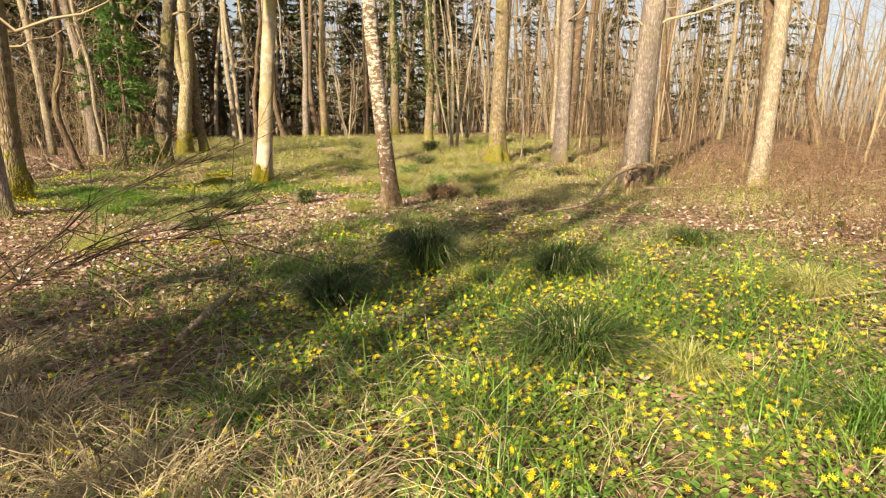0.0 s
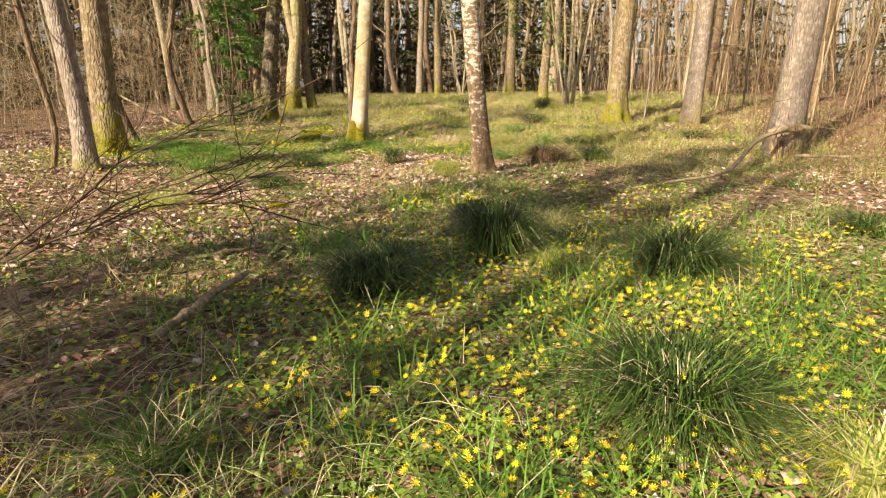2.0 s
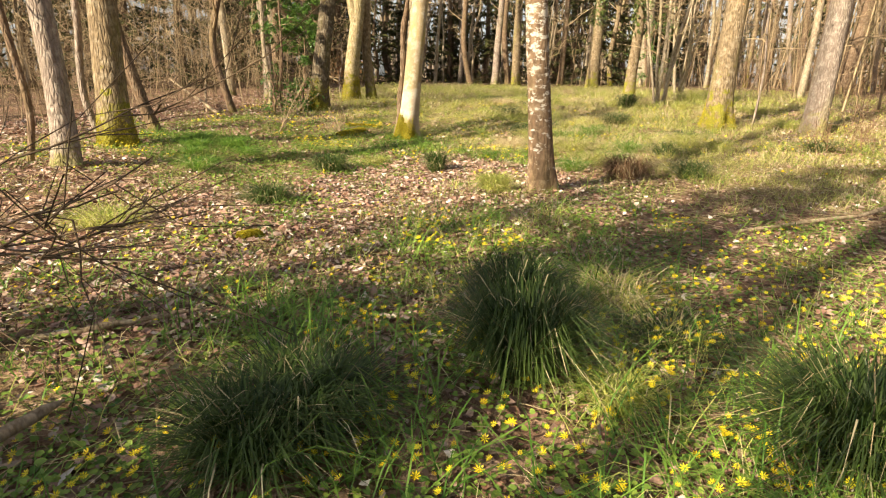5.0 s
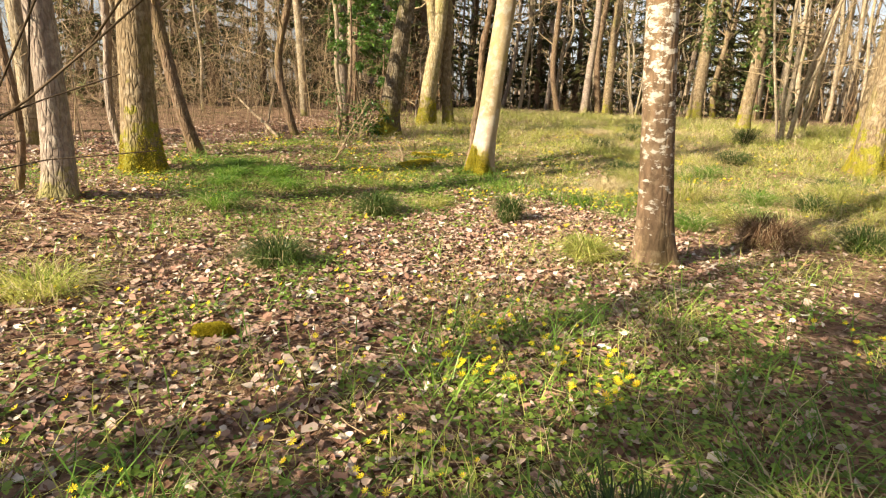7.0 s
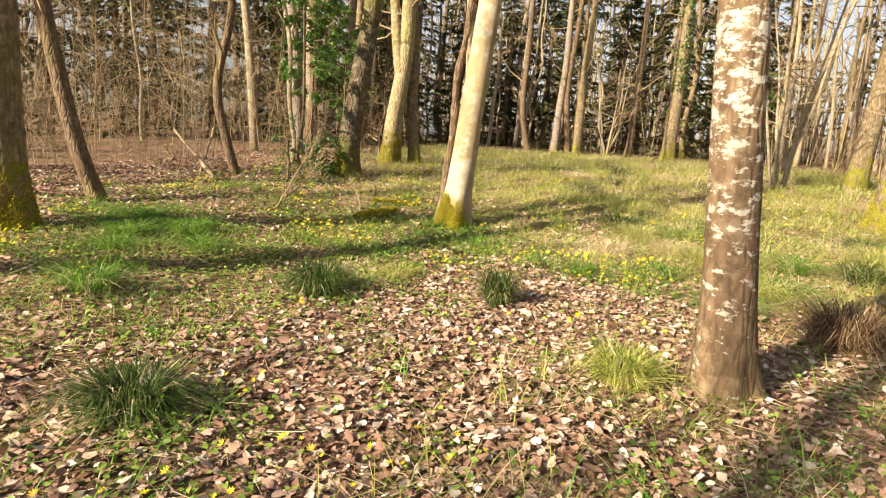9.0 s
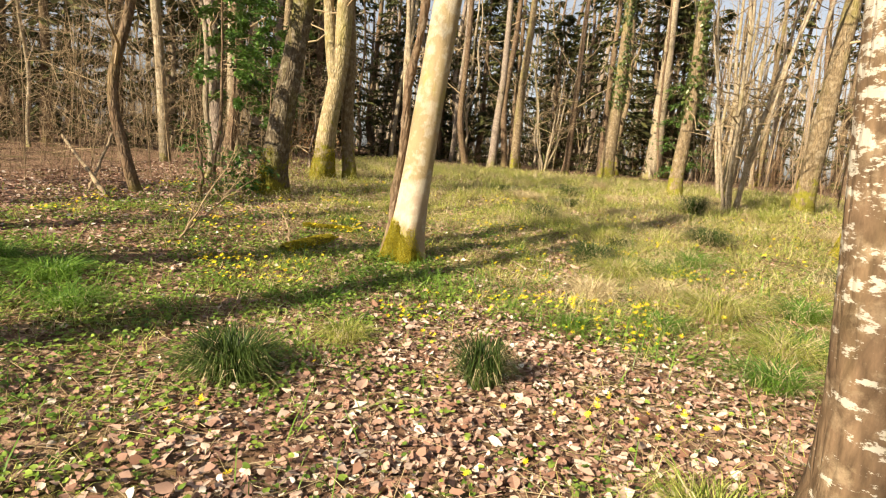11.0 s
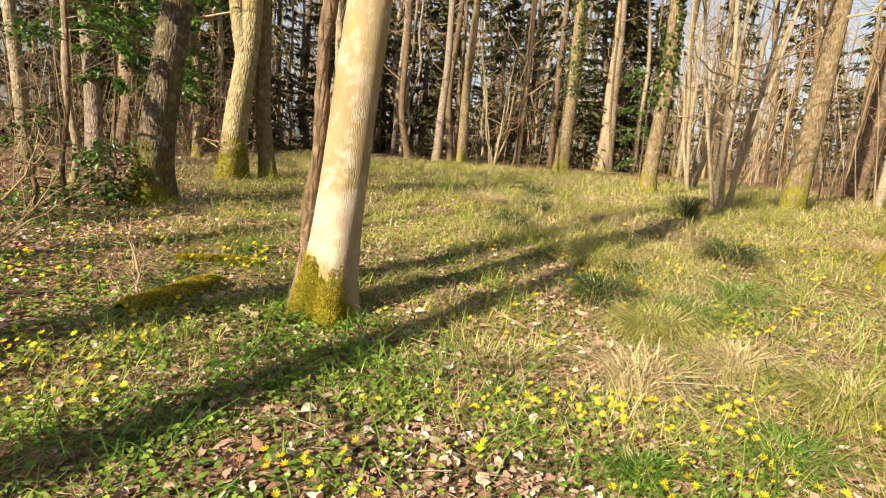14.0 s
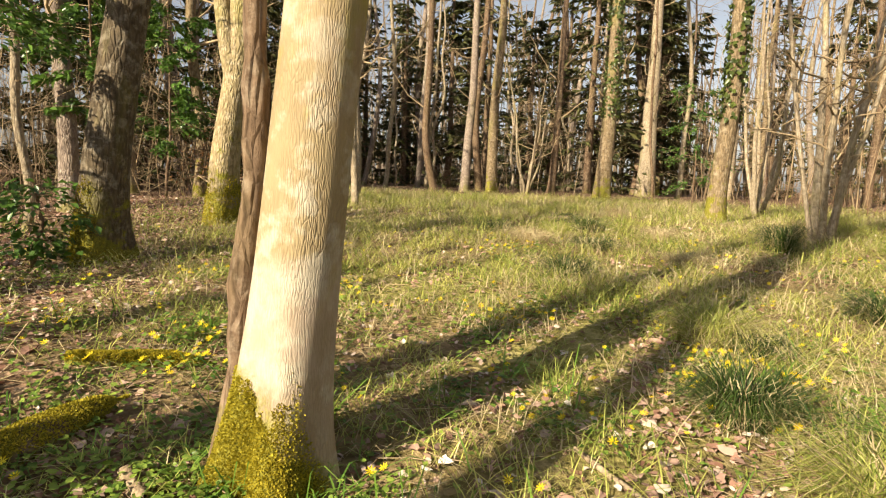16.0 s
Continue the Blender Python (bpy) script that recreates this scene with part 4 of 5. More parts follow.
def litter_cover():
    x, y, r = scatter(560000, 81, (-11, 13, 0.5, 26), 1, 4.6)
    n = len(x)
    a = r.uniform(0, 6.283, n)
    nrm = np.stack([r.normal(0, 0.65, n), r.normal(0, 0.65, n), np.ones(n)], -1)
    s = r.uniform(0.02, 0.068, n) * (1 + 0.4 * (r.uniform(0, 1, n) > 0.94))
    C = np.stack([x, y, height(x, y) + r.uniform(0.002, 0.035, n)], -1)
    D = np.stack([np.cos(a), np.sin(a), r.normal(0.05, 0.25, n)], -1)
    D /= np.linalg.norm(D, axis=1, keepdims=True)
    S = np.cross(D, nrm)
    S /= np.linalg.norm(S, axis=1, keepdims=True)
    U = np.cross(S, D)
    fold, curl = r.uniform(-0.2, 0.7, n), r.uniform(-0.5, 0.8, n)
    V = []
    for along, across in ((-0.5, 0), (-0.32, 0.8), (-0.02, 1), (0.28, 0.7), (0.52, 0), (0.28, -0.7), (-0.02, -1), (-0.32, -0.8)):
        w = np.abs(across) * r.uniform(0.14, 0.5, n)
        l = along + r.normal(0, 0.085, n)
        V.append(C + (D * l[:, None] + S * (np.sign(across) * w)[:, None] + U * (fold * w + curl * l * l + r.normal(0, 0.05, n))[:, None]) * s[:, None])
    pile = Pile()
    k = np.arange(n)[:, None] * 8
    q = [[0, 1, 2, 4], [0, 4, 6, 7]]
    pile.add(np.stack(V, 1), np.concatenate([k + np.array([f]) for f in q]))
    pile.f.setdefault(3, []).extend([k + np.array([[2, 3, 4]]), k + np.array([[4, 5, 6]])])
    tagged(new("leaf_litter", pile.mesh("leaf_litter", LITTER)), "brown and buff fallen leaves over the ground", "leaf litter", kind="stuff")


litter_cover()


def twig_litter():
    """Dead twigs and flattened straws lying about."""
    r = np.random.default_rng(83)
    for name, label, n, rad, mat, lo, hi in (("twig_litter", "small dead twigs scattered on the ground", 4200, 0.0028, TWIG, 0.06, 0.30), ("flattened_straw", "flattened pale straws lying on the ground", 5500, 0.0015, STRAW, 0.08, 0.35)):
        y = r.uniform(1.0, 19, n)
        x = r.uniform(-5.5, 5.0, n) - 0.05 * y
        a = r.uniform(0, 6.283, n)
        l = r.uniform(lo, hi, n)
        s = np.linspace(-0.5, 0.5, 4)
        P = np.zeros((n, 4, 3))
        bow = r.normal(0, 0.12, n)[:, None] * (s * s)[None] * l[:, None] * 4
        P[..., 0] = x[:, None] + np.cos(a)[:, None] * s * l[:, None] - np.sin(a)[:, None] * bow
        P[..., 1] = y[:, None] + np.sin(a)[:, None] * s * l[:, None] + np.cos(a)[:, None] * bow
        P[..., 2] = height(P[..., 0], P[..., 1]) + r.uniform(0.015, 0.05, n)[:, None] + r.normal(0, 0.12, n)[:, None] * s * l[:, None]
        pile = Pile()
        tubes(pile, P[:, (0, 2, 3)], np.full((n, 3), rad) * r.uniform(0.6, 1.5, n)[:, None], 3)
        tagged(new(name, pile.mesh(name, mat)), label, "litter", kind="stuff")


twig_litter()


def straw_tangle():
    """Long dead stalks fallen across one another at the flowers' edge."""
    r = np.random.default_rng(86)
    n = 700
    x, y = r.normal(-0.75, 0.75, n), r.normal(2.2, 0.6, n)
    a, l = r.uniform(0, 6.283, n), r.uniform(0.2, 0.65, n)
    s = np.linspace(0, 1, 6)
    P = np.zeros((n, 6, 3))
    kink = r.normal(0, 0.5, n)[:, None] * s ** 2
    P[..., 0] = x[:, None] + np.cos(a[:, None] + kink) * s * l[:, None]
    P[..., 1] = y[:, None] + np.sin(a[:, None] + kink) * s * l[:, None]
    arch = r.uniform(0.02, 0.2, n)[:, None] * np.sin(math.pi * np.minimum(s * 1.15, 1))
    P[..., 2] = height(P[..., 0], P[..., 1]) + 0.012 + arch + (r.uniform(0, 0.12, n) * (r.uniform(0, 1, n) > 0.6))[:, None] * s
    pile = Pile()
    tubes(pile, P, r.uniform(0.0012, 0.0032, n)[:, None] * (1 - 0.5 * s)[None], 4)
    tagged(new("straw_tangle", pile.mesh("straw_tangle", STRAW)), "tangle of long dead straw-coloured stalks", "litter", kind="stuff")


straw_tangle()


def dead_stems(r):
    return r.uniform(-3.4, -1.0), r.uniform(1.6, 4.6)


thicket("dead_stems", "brown dead bracken stems in shade", 150, dead_stems, 0.15, 0.6, TWIG, 48, 5, 0.005)


# ---- tussocks ----
def tussock(x, y, wide, high, count, mat, label, seed, dry=0.12):
    r = np.random.default_rng(seed)
    ob = thing("grass_tussock", pose(x, y, float(height(x, y)) - 0.015), label, "grass tussock")
    for name, m, n in (("tuft", mat, int(1.25 * count * (1 - dry))), ("dry_tuft", STRAW, int(count * dry))):
        a, q = r.uniform(0, 6.283, n), np.sqrt(r.uniform(0, 1, n)) * wide * 0.28
        pile = Pile()
        d = np.stack([np.cos(a), np.sin(a), 0 * a], -1)
        h = high * r.uniform(0.4, 1.2, n)
        out = wide * r.uniform(0.15, 0.6, n) * (0.4 + 0.8 * q / (wide * 0.28))
        o = d * q[:, None]
        sd = np.stack([-np.sin(a), np.cos(a), 0 * a], -1) * r.uniform(0.0022, 0.0045, n)[:, None]
        tangle = 0.55 if mat is STRAW else 0.5 if (m is STRAW or mat is GRASS or mat is LUSH) else 0.16
        tw = np.stack([-np.sin(a), np.cos(a), 0 * a], -1) * r.normal(0, tangle * wide, n)[:, None] - d * np.abs(r.normal(0, tangle * wide * 0.6, n))[:, None]
        Z = np.array([0, 0, 1.0])
        H = h[:, None] * Z
        p1 = o + d * out[:, None] * 0.3 + tw * 0.2 + H * 0.6
        p2 = o + d * out[:, None] * 0.75 + tw * 0.6 + H * 0.9
        p3 = o + d * out[:, None] * 1.25 + tw + H * r.uniform(0.35, 0.95, n)[:, None]
        V = np.stack([o - sd, o + sd, p1 - sd, p1 + sd, p2 - sd * 0.7, p2 + sd * 0.7, p3], 1)
        b = np.arange(n)[:, None] * 7
        pile.add(V, np.concatenate([b + np.array([[0, 1, 3, 2]]), b + np.array([[2, 3, 5, 4]])]))
        pile.f.setdefault(3, []).append(b + np.array([[4, 5, 6]]))
        part(name, pile.mesh(name, m), ob)


FRESH = "clump of bright green strap-shaped leaves beside a mossy trunk"
GREENT = "fresh green grass tuft in the meadow"
DARKT, PALET = "dark green sedge tussock among flowers", "dry straw-coloured tussock of collapsed grass"
for k, (x, y, w, h, n, mat, label, dry) in enumerate([
        (0.60, 5.85, 0.6, 0.42, 1800, SEDGE, DARKT, 0.08), (0.5, 6.55, 0.55, 0.34, 1300, SEDGE, DARKT, 0.1), (1.98, 5.5, 0.75, 0.30, 1600, SEDGE, DARKT, 0.1), (1.35, 3.45, 0.75, 0.24, 1400, SEDGE, DARKT, 0.12),
        (3.85, 4.4, 0.55, 0.24, 900, GRASS, "grey-green tussock with straw skirts", 0.4), (2.45, 2.25, 0.5, 0.26, 420, LUSH, "loose green tuft among yellow flowers", 0.15), (1.85, 2.95, 0.4, 0.22, 600, GRASS, "bright green grass tuft among flowers", 0.25),
        (4.2, 6.85, 0.6, 0.2, 800, SEDGE, DARKT, 0.1), (-0.25, 5.25, 0.6, 0.24, 1100, SEDGE, DARKT, 0.1), (-0.35, 4.95, 0.6, 0.24, 900, SEDGE, DARKT, 0.1),
        (1.4, 6.4, 0.6, 0.15, 300, SEDGE, "low green sedge tuft among flowers", 0.25), (1.15, 7.0, 0.8, 0.2, 420, GRASS, "grey-green tuft with long straw blades", 0.5), (1.05, 5.65, 0.4, 0.15, 420, GRASS, "bright green grass tuft among flowers", 0.05),
        (-2.45, 9.05, 0.5, 0.22, 1000, SEDGE, "dark green sedge tussock on leaf litter", 0.15), (-1.17, 11.9, 0.34, 0.30, 800, SEDGE, "upright green tussock on leaf litter", 0.2), (-2.75, 11.5, 0.55, 0.26, 1100, SEDGE, "dark green sedge tussock on leaf litter", 0.1),
        (-0.1, 10.5, 0.42, 0.24, 800, GRASS, "green tuft beside a slender tree", 0.1), (1.65, 12.1, 0.75, 0.34, 900, BRACKEN, "russet-brown dead tussock in dry grass", 0.15), (2.6, 12.3, 0.6, 0.26, 800, SEDGE, DARKT, 0.2),
        (-2.3, 12.4, 0.4, 0.16, 500, GRASS, "low green tuft on leaf litter", 0.2), (0.1, 17.5, 0.7, 0.3, 1000, GRASS, "green meadow tussock in dry grass", 0.3), (-0.15, 16.2, 0.6, 0.28, 1000, SEDGE, "green meadow tussock in dry grass", 0.2),
        (0.1, 15.3, 0.6, 0.28, 1000, GRASS, "green meadow tussock in dry grass", 0.3), (1.9, 18.3, 0.8, 0.26, 900, SEDGE, "green meadow tussock in dry grass", 0.2), (0.9, 14.1, 0.6, 0.28, 900, GRASS, "green meadow tussock in dry grass", 0.4),
        (1.2, 13.2, 0.6, 0.22, 700, GRASS, "yellow-green grass clump with straw blades", 0.35), (0.5, 14.7, 0.6, 0.2, 700, STRAW, PALET, 0.5), (2.5, 21.9, 0.7, 0.4, 800, SEDGE, "dark rush clump in dry grass", 0.3),
        (0.9, 12.6, 0.6, 0.2, 420, LUSH, GREENT, 0.2), (1.5, 13.4, 0.7, 0.22, 480, LUSH, GREENT, 0.25), (0.3, 13.6, 0.5, 0.17, 360, LUSH, GREENT, 0.2), (1.9, 14.6, 0.7, 0.22, 480, LUSH, GREENT, 0.25),
        (0.6, 15.8, 0.6, 0.2, 420, LUSH, GREENT, 0.3), (1.3, 16.6, 0.7, 0.22, 420, LUSH, GREENT, 0.3), (-0.5, 13.3, 0.35, 0.15, 260, LUSH, GREENT, 0.1), (-4.2, 10.4, 0.6, 0.2, 420, LUSH, "green grass tuft on leaf litter", 0.15), (-3.4, 7.7, 0.7, 0.22, 420, GRASS, "green grass tuft on leaf litter", 0.2),
        (-5.3, 11.9, 0.6, 0.18, 520, LUSH, FRESH, 0.02), (-4.9, 12.4, 0.6, 0.18, 520, LUSH, FRESH, 0.02), (-5.6, 12.5, 0.6, 0.18, 520, LUSH, FRESH, 0.02), (-4.4, 12.0, 0.5, 0.16, 420, LUSH, FRESH, 0.02), (-5.0, 11.4, 0.5, 0.15, 420, LUSH, FRESH, 0.02),
        (-0.9, 2.2, 0.9, 0.22, 420, STRAW, PALET, 0.6), (-0.3, 1.9, 0.8, 0.2, 380, STRAW, PALET, 0.6), (-1.7, 2.8, 0.9, 0.26, 420, STRAW, PALET, 0.6), (-0.75, 3.0, 0.55, 0.2, 300, LUSH, "green grass with straw blades", 0.3), (-2.3, 3.6, 0.7, 0.24, 350, STRAW, PALET, 0.5)]):
    tussock(x, y, w, h, n, mat, label, 400 + k, dry)
mr2 = np.random.default_rng(88)
for k in range(26):
    x, y = mr2.uniform(-2.0, 6.5), mr2.uniform(13.5, 27)
    kind = k % 3
    tussock(x, y, mr2.uniform(0.5, 0.9), mr2.uniform(0.16, 0.3), 420, (SEDGE, GRASS, STRAW)[kind],
            ("green sedge clump in meadow grass", "yellow-green clump in meadow grass", "bleached straw clump in meadow grass")[kind], 450 + k, 0.2)


# ---- shrubs, sticks, stones ----
def stick(points, r0, r1, mat, label, name="fallen_branch", lift=0.0):
    p = np.array(points, float)
    t = np.linspace(0, len(p) - 1, 16)
    q = np.stack([np.interp(t, np.arange(len(p)), p[:, k]) for k in range(3)], -1)
    rr = np.random.default_rng(len(bpy.data.objects))
    q += np.cumsum(rr.normal(0, 0.006, q.shape), 0)
    q[:, 2] += height(q[:, 0], q[:, 1]) + lift
    pile = Pile()
    rad = np.linspace(r0, r1, 16) * (1 + 0.15 * rr.normal(0, 1, 16))
    rad[-1] *= 0.3
    tubes(pile, q[None], rad[None], 8)
    return tagged(new(name, pile.mesh(name, mat, True)), label, "branch")


stick([(-1.35, 3.95, 0.05), (-1.15, 4.9, 0.16)], 0.035, 0.02, DEADWOOD, "grey fallen branch lying in grass")
stick([(-1.95, 5.45, 0.03), (-1.3, 6.15, 0.05)], 0.022, 0.012, DEADWOOD, "thin pale fallen branch on leaves")
stick([(-0.6, 2.0, 0.06), (0.2, 1.45, 0.02)], 0.035, 0.028, DEADWOOD, "old grey branch half hidden in straw")
stick([(2.4, 9.0, 0.03), (4.2, 10.2, 0.10), (5.2, 11.6, 0.45), (6.0, 12.2, 0.62), (6.4, 12.25, 0.60)], 0.02, 0.045, DEADWOOD, "long bent fallen limb propped on a torn trunk")
stick([(5.9, 11.7, 0.15), (7.3, 11.9, 0.12), (8.4, 12.2, 0.2)], 0.03, 0.012, DEADWOOD, "fallen branch across brown bracken")
stick([(-10.5, 18.6, 0.75), (-8.6, 17.0, 0.35), (-7.4, 16.0, 0.05)], 0.03, 0.04, DEADWOOD, "bleached dead pole leaning into brush")
stick([(-9.5, 18.8, 0.9), (-7.9, 16.3, 0.05)], 0.022, 0.03, DEADWOOD, "bleached dead pole leaning into brush")
stick([(-1.2, 24.0, 0.06), (-0.4, 24.1, 0.08)], 0.05, 0.035, DEADWOOD, "short dead branch in dry grass")
stick([(-3.15, 15.05, 0.05), (-2.9, 14.85, 0.06)], 0.035, 0.03, DEADWOOD, "short pale broken stick by the trunk")
stick([(-1.15, 15.6, 0.02), (-0.1, 14.1, 0.03)], 0.014, 0.01, DEADWOOD, "thin pale stick on the trodden leaves")
stick([(-1.9, 11.2, 0.02), (-1.15, 11.7, 0.06)], 0.012, 0.008, DEADWOOD, "thin brown stick on leaf litter")
stick([(3.4, 4.1, 0.05), (5.0, 4.2, 0.10)], 0.012, 0.007, DEADWOOD, "thin straight stick among flowers")


def mossy_log(x0, y0, x1, y1, rad, label):
    n = 18
    t = np.linspace(0, 1, n)
    q = np.stack([x0 + (x1 - x0) * t, y0 + (y1 - y0) * t, rad * 0.5 + 0 * t], -1)
    q[:, 2] += height(q[:, 0], q[:, 1])
    ob = thing("mossy_log", pose(0, 0, 0), label, "log")
    pile = Pile()
    rr = rad * (0.75 + 0.5 * vnoise(t * 5, t * 0, 4)) * np.sin(np.clip(t * 1.05 + 0.06, 0, 1) * math.pi) ** 0.3
    tubes(pile, q[None], rr[None], 12)
    part("wood", pile.mesh("wood", BARK_MOSSY, True), ob)
    r = np.random.default_rng(5)
    k, a = r.uniform(0, 1, 7000), r.uniform(0.1, 3.04, 7000)
    ax = np.array([x1 - x0, y1 - y0, 0]) / math.hypot(x1 - x0, y1 - y0)
    sd = np.array([-ax[1], ax[0], 0])
    nn = np.cos(a)[:, None] * sd + np.sin(a)[:, None] * np.array([0, 0, 1.0])
    c = np.stack([np.interp(k, t, q[:, j]) for j in range(3)], -1) + nn * np.interp(k, t, rr)[:, None] * 0.97
    pile = Pile()
    leaf_cards(pile, c, nn + r.normal(0, 0.5, nn.shape), r.normal(0, 1, nn.shape), r.uniform(0.007, 0.02, 7000), r.uniform(0.003, 0.006, 7000))
    part("moss", pile.mesh("moss", MOSS), ob)


mossy_log(-3.85, 14.6, -3.55, 15.65, 0.095, "rotting log covered in yellow-green moss")
mossy_log(-2.0, 7.62, -1.78, 7.7, 0.05, "small mossy lump of wood on leaves")
mossy_log(-4.2, 16.0, -3.4, 16.3, 0.055, "low moss-covered root in grass")


def bare_shrub(x, y, stems, reach, label, seed, mat=TWIG_DARK, toward=(1, -0.22), climb=0.33):
    """Dark arching twigs from one foot."""
    r = np.random.default_rng(seed)
    ob = thing("bare_shrub", pose(x, y, float(height(x, y)) - 0.02), label, "shrub")
    for k in range(stems):
        a = math.atan2(toward[1], toward[0]) + r.normal(0, 0.22)
        n = 12
        s = np.linspace(0, 1, n)
        L = reach * r.uniform(0.55, 1.1)
        p = np.stack([math.cos(a) * L * s, math.sin(a) * L * s, (climb * s + 0.12 * np.sin(s * 2.6)) * L * r.uniform(0.5, 1.1)], -1)
        p += np.cumsum(r.normal(0, 0.012, (n, 3)), 0) * L
        p[0] = 0
        pile = Pile()
        tubes(pile, p[None], (0.013 * (1 - 0.75 * s))[None], 6)
        m = 11
        i = r.integers(2, n, m)
        d = (p[i] - p[i - 2]) / np.linalg.norm(p[i] - p[i - 2], axis=1, keepdims=True) + r.normal(0, 0.55, (m, 3))
        l = L * r.uniform(0.1, 0.32, m)
        s4 = np.linspace(0, 1, 5)
        Q = p[i][:, None] + d[:, None] * (s4[None, :, None] * l[:, None, None]) + np.cumsum(r.normal(0, 0.05, (m, 5, 3)), 1) * l[:, None, None] * s4[None, :, None]
        tubes(pile, Q, np.full((m, 5), 0.0055) * (1 - 0.5 * s4), 4)
        j = np.repeat(np.arange(m), 3)
        o = Q[j, r.integers(1, 5, 3 * m)]
        d2 = d[j] + r.normal(0, 0.6, (3 * m, 3))
        Q2 = o[:, None] + d2[:, None] * (np.linspace(0, 1, 3)[None, :, None] * (l[j] * 0.4)[:, None, None])
        tubes(pile, Q2, np.full((3 * m, 3), 0.003), 3)
        part("branch", pile.mesh("branch", mat), ob)


bare_shrub(-3.5, 5.35, 4, 2.45, "dark bare shrub with arching twigs", 501, TWIG_DARK, (1, 0.25), 0.4)
bare_shrub(-5.0, 14.2, 2, 1.0, "thin bare shrub rising from leaf litter", 505, TWIG, (0.25, 0.3), 1.2)
bare_shrub(9.6, 11.0, 4, 1.8, "brown bare shrub in bracken", 503, TWIG, (0.3, -1))
bare_shrub(-3.8, 14.8, 3, 1.1, "small bare shrub by a mossy log", 504, TWIG, (-0.4, 0.5))


def evergreen(x, y, h, count, label, seed, low=0.2, wide=0.9, size=0.09):
    """A leafy young evergreen: thin stem, thin boughs and layered leaves."""
    r = np.random.default_rng(seed)
    ob = thing("evergreen_sapling", pose(x, y, float(height(x, y)) - 0.02), label, "sapling")
    p = trunk_line(h, (0.05, 0), 0.03, 14, seed)
    me, rad = trunk_mesh(p, 0.035, 0.006, BARK_BROWN, seed, 8, 0.2)
    part("trunk", me, ob)
    n = 30
    z = r.uniform(low * h, h, n)
    a = r.uniform(0, 6.283, n)
    L = wide * r.uniform(0.5, 1.1, n)
    s = np.linspace(0, 1, 5)
    o = np.stack([np.interp(z, p[:, 2], p[:, k]) for k in range(3)], -1)
    P = o[:, None] + np.stack([np.cos(a)[:, None] * s * L[:, None], np.sin(a)[:, None] * s * L[:, None], (0.25 * s - 0.4 * s * s) * L[:, None]], -1)
    pile = Pile()
    tubes(pile, P, np.full((n, 5), 0.007) * (1 - 0.7 * s), 4)
    part("bough", pile.mesh("bough", TWIG), ob)
    bi = r.integers(0, n, count)
    t = r.uniform(0.3, 1, count) * 4
    i0 = np.minimum(t.astype(int), 3)
    f = (t - i0)[:, None]
    c = P[bi, i0] * (1 - f) + P[bi, i0 + 1] * f + r.normal(0, 0.05, (count, 3))
    d = np.stack([np.cos(a[bi]), np.sin(a[bi]), 0 * bi - 0.35], -1) + r.normal(0, 0.6, (count, 3))
    pile = Pile()
    leaf_cards(pile, c, d, r.normal(0, 0.35, (count, 3)) + (0, 0, 1), size * r.uniform(0.6, 1.3, count), size * 0.33 * r.uniform(0.7, 1.2, count))
    part("crown", pile.mesh("crown", EVERGREEN), ob, "fresh green leaves")


evergreen(-6.75, 18.0, 4.6, 2400, "leafy green evergreen sapling at the thicket", 511, 0.45)
evergreen(-6.2, 18.05, 0.9, 420, "low leafy green shrub beside a mossy trunk", 512, 0.1, 0.4, 0.1)
evergreen(-9.0, 22.5, 6.0, 4200, "tall leafy green evergreen in the thicket", 513, 0.25, 1.3, 0.13)
evergreen(-9.8, 26, 5.0, 2800, "tall leafy green evergreen in the thicket", 514, 0.2, 1.2, 0.13)
evergreen(4.5, 33, 4.0, 1500, "yellow-green young conifer in the wood", 515, 0.1, 1.3, 0.1)
evergreen(-6.6, 17.2, 1.2, 260, "small green shrub under bare twigs", 516, 0.1, 0.4, 0.08)


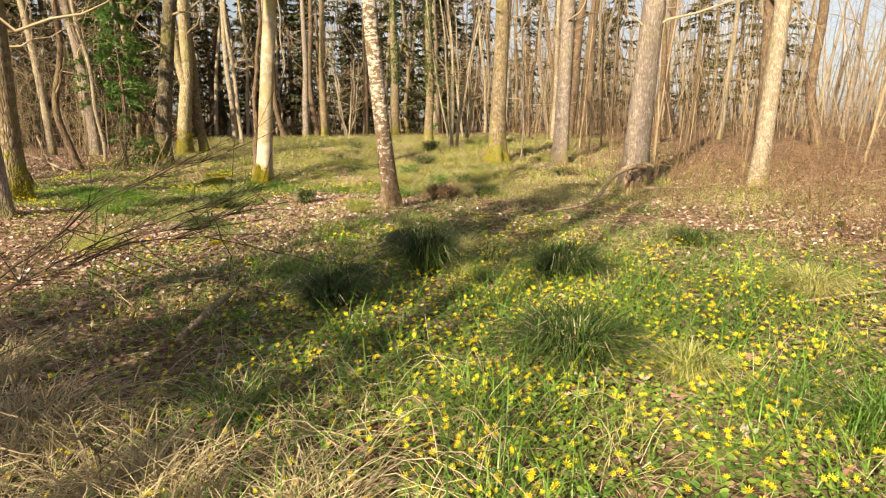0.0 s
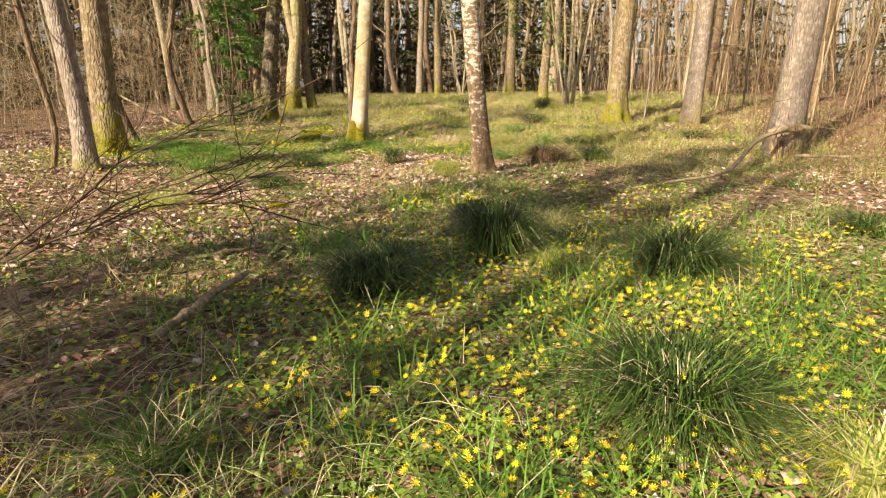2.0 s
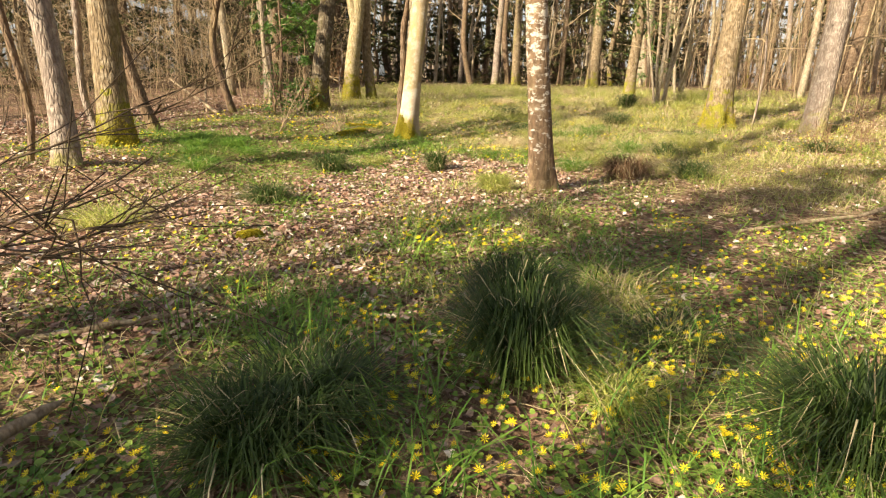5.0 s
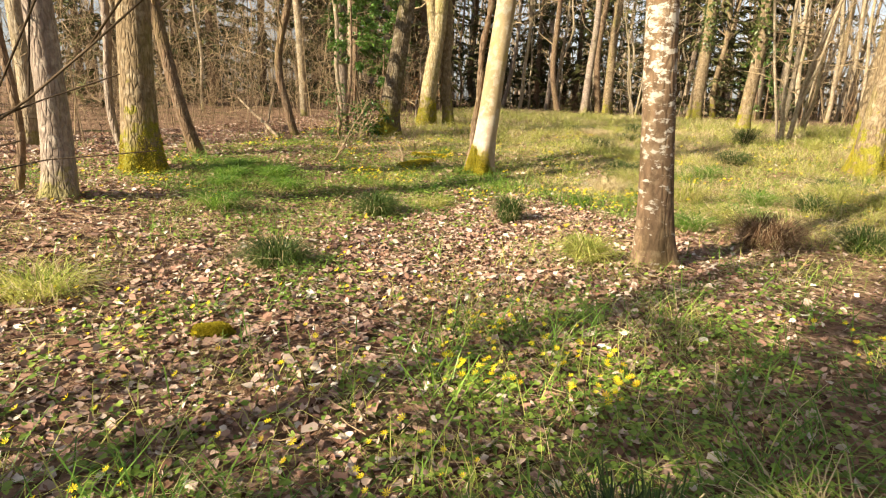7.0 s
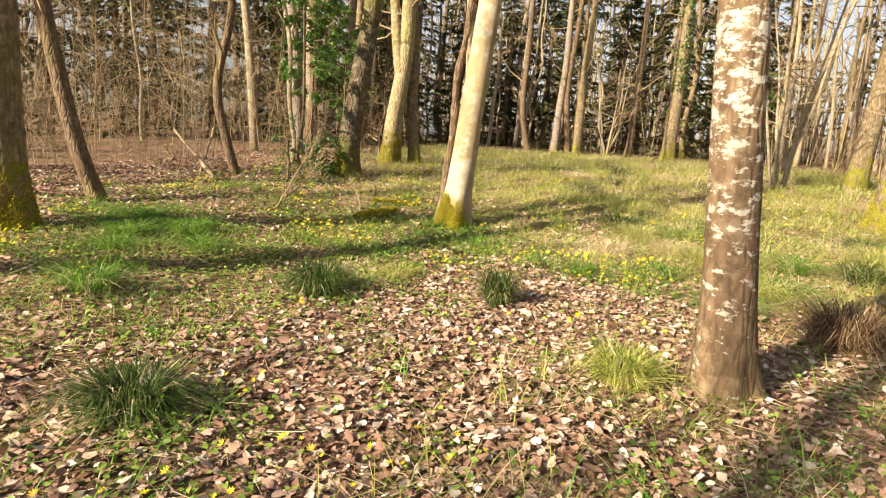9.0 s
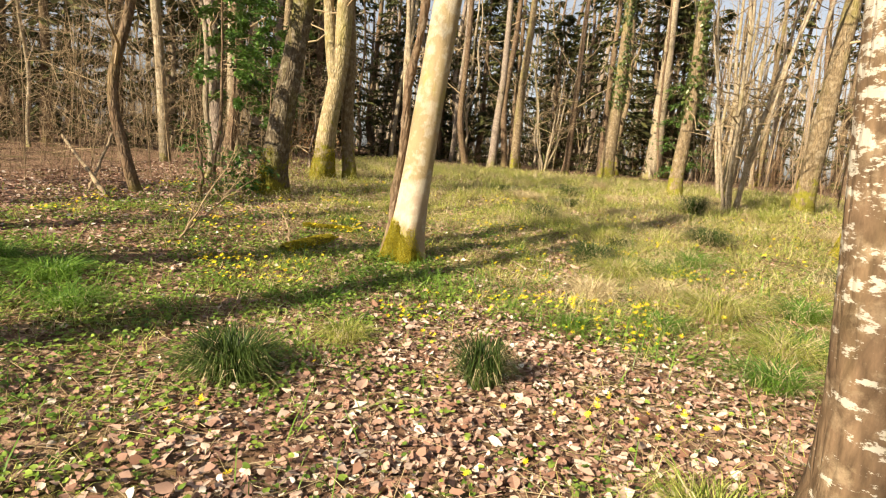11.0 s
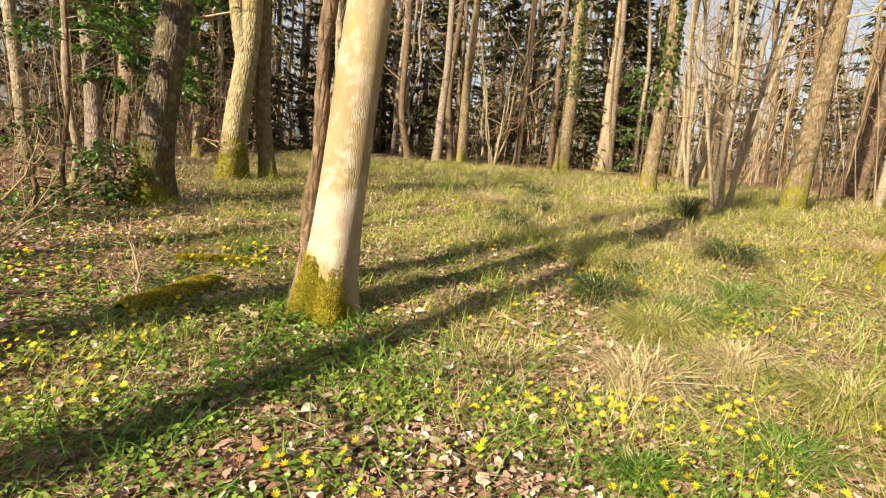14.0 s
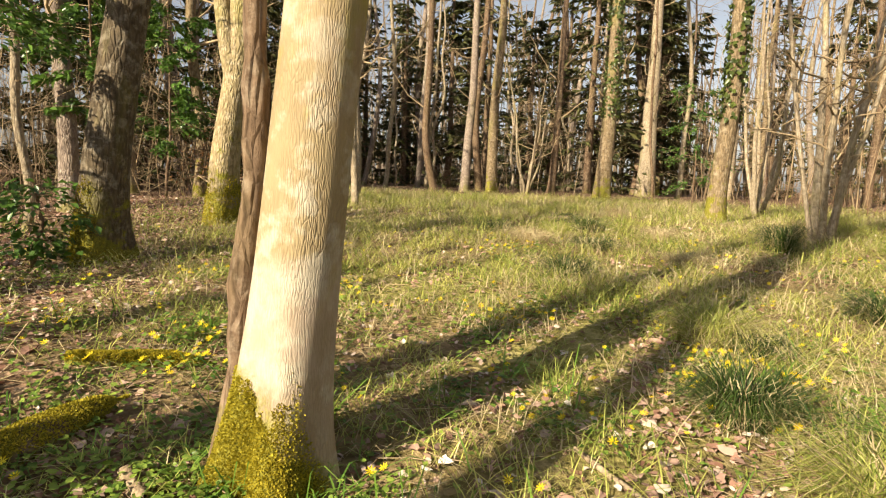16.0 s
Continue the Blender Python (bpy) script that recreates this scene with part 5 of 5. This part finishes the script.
def russet_sprays():
    """Dead leaves still hanging on twigs of young beeches."""
    for k, (x, y, z, w) in enumerate([(5.0, 17.6, 3.4, 1.0), (-7.5, 23.5, 0.9, 0.8), (6.8, 19, 3.6, 1.0)]):
        r = np.random.default_rng(600 + k)
        ob = thing("young_beech", pose(x, y + 0.6, float(height(x, y + 0.6)) - 0.02), "young beech holding russet dead leaves", "sapling")
        p = trunk_line(z + 1.2, (0.1, 0), 0.04, 12, 600 + k)
        me, rad = trunk_mesh(p, 0.03, 0.005, BARK_GREY, 600 + k, 7, 0.2)
        part("trunk", me, ob)
        part("bough", limb_mesh(p, rad, 14, z * 0.45, TWIG, 610 + k, 1.4, 5, 0.2, 0.6), ob)
        c = r.normal(0, 1, (360, 3)) * (w * 0.55, w * 0.55, w * 0.4) + (0.1, 0, z)
        pile = Pile()
        leaf_cards(pile, c, r.normal(0, 1, (360, 3)) - (0, 0, 0.6), r.normal(0, 1, (360, 3)), r.uniform(0.04, 0.08, 360), r.uniform(0.012, 0.025, 360))
        part("crown", pile.mesh("crown", RUSSET), ob, "russet dead leaves")


russet_sprays()


# ---- single fallen leaves that lie on top, nearest the walk ----
def loose_leaves():
    r = np.random.default_rng(91)
    shapes = []
    for k in range(8):
        v, f = leaf_shape(0.11, r)
        shapes.append(mesh_of("fallen_leaf", v, f, LITTER))
    made = 0
    while made < 300:
        y = r.uniform(1.6, 16.5)
        x = r.uniform(-3.2, 2.6) - 0.06 * y
        if r.uniform() > 0.25 + 0.75 * float(zones(np.array([x]), np.array([y]))[1][0]):
            continue
        ob = new("fallen_leaf", shapes[made % 8])
        ob.parent = GROUND
        ob.matrix_world = pose(x, y, float(height(x, y)) + 0.03, r.uniform(-25, 25), r.uniform(-25, 25), r.uniform(0, 360)) @ Matrix.Scale(r.uniform(0.45, 1.0), 4)
        made += 1


loose_leaves()


def torn_foot():
    """The split foot of the thick tree: a dark hollow with a ledge and splinters."""
    z0 = float(height(6.2, 12.7))
    ob = thing("torn_wood", pose(6.0, 12.36, z0), "splintered broken wood at a tree's foot", "dead wood")
    r = np.random.default_rng(77)
    for k in range(9):
        a = r.uniform(-1.0, 1.0)
        zt = np.linspace(0, 1, 6)
        hgt = r.uniform(0.25, 0.62)
        p = np.stack([0.2 * math.sin(a) + 0.04 * zt * r.normal(), -0.12 * math.cos(a) + 0.05 * zt, -0.05 + hgt * zt], -1)
        pile = Pile()
        tubes(pile, p[None], (r.uniform(0.025, 0.05) * (1 - 0.75 * zt ** 2))[None], 6)
        part("splinter", pile.mesh("splinter", HEARTWOOD if k % 2 else BARK_BROWN), ob)
    p = np.array([[-0.32, -0.1, 0.50], [-0.1, -0.2, 0.56], [0.15, -0.2, 0.55], [0.34, -0.08, 0.58]])
    pile = Pile()
    tubes(pile, p[None], np.array([[0.05, 0.06, 0.05, 0.02]]), 8)
    part("ledge", pile.mesh("ledge", HEARTWOOD, True), ob, "pale torn wooden ledge")


torn_foot()
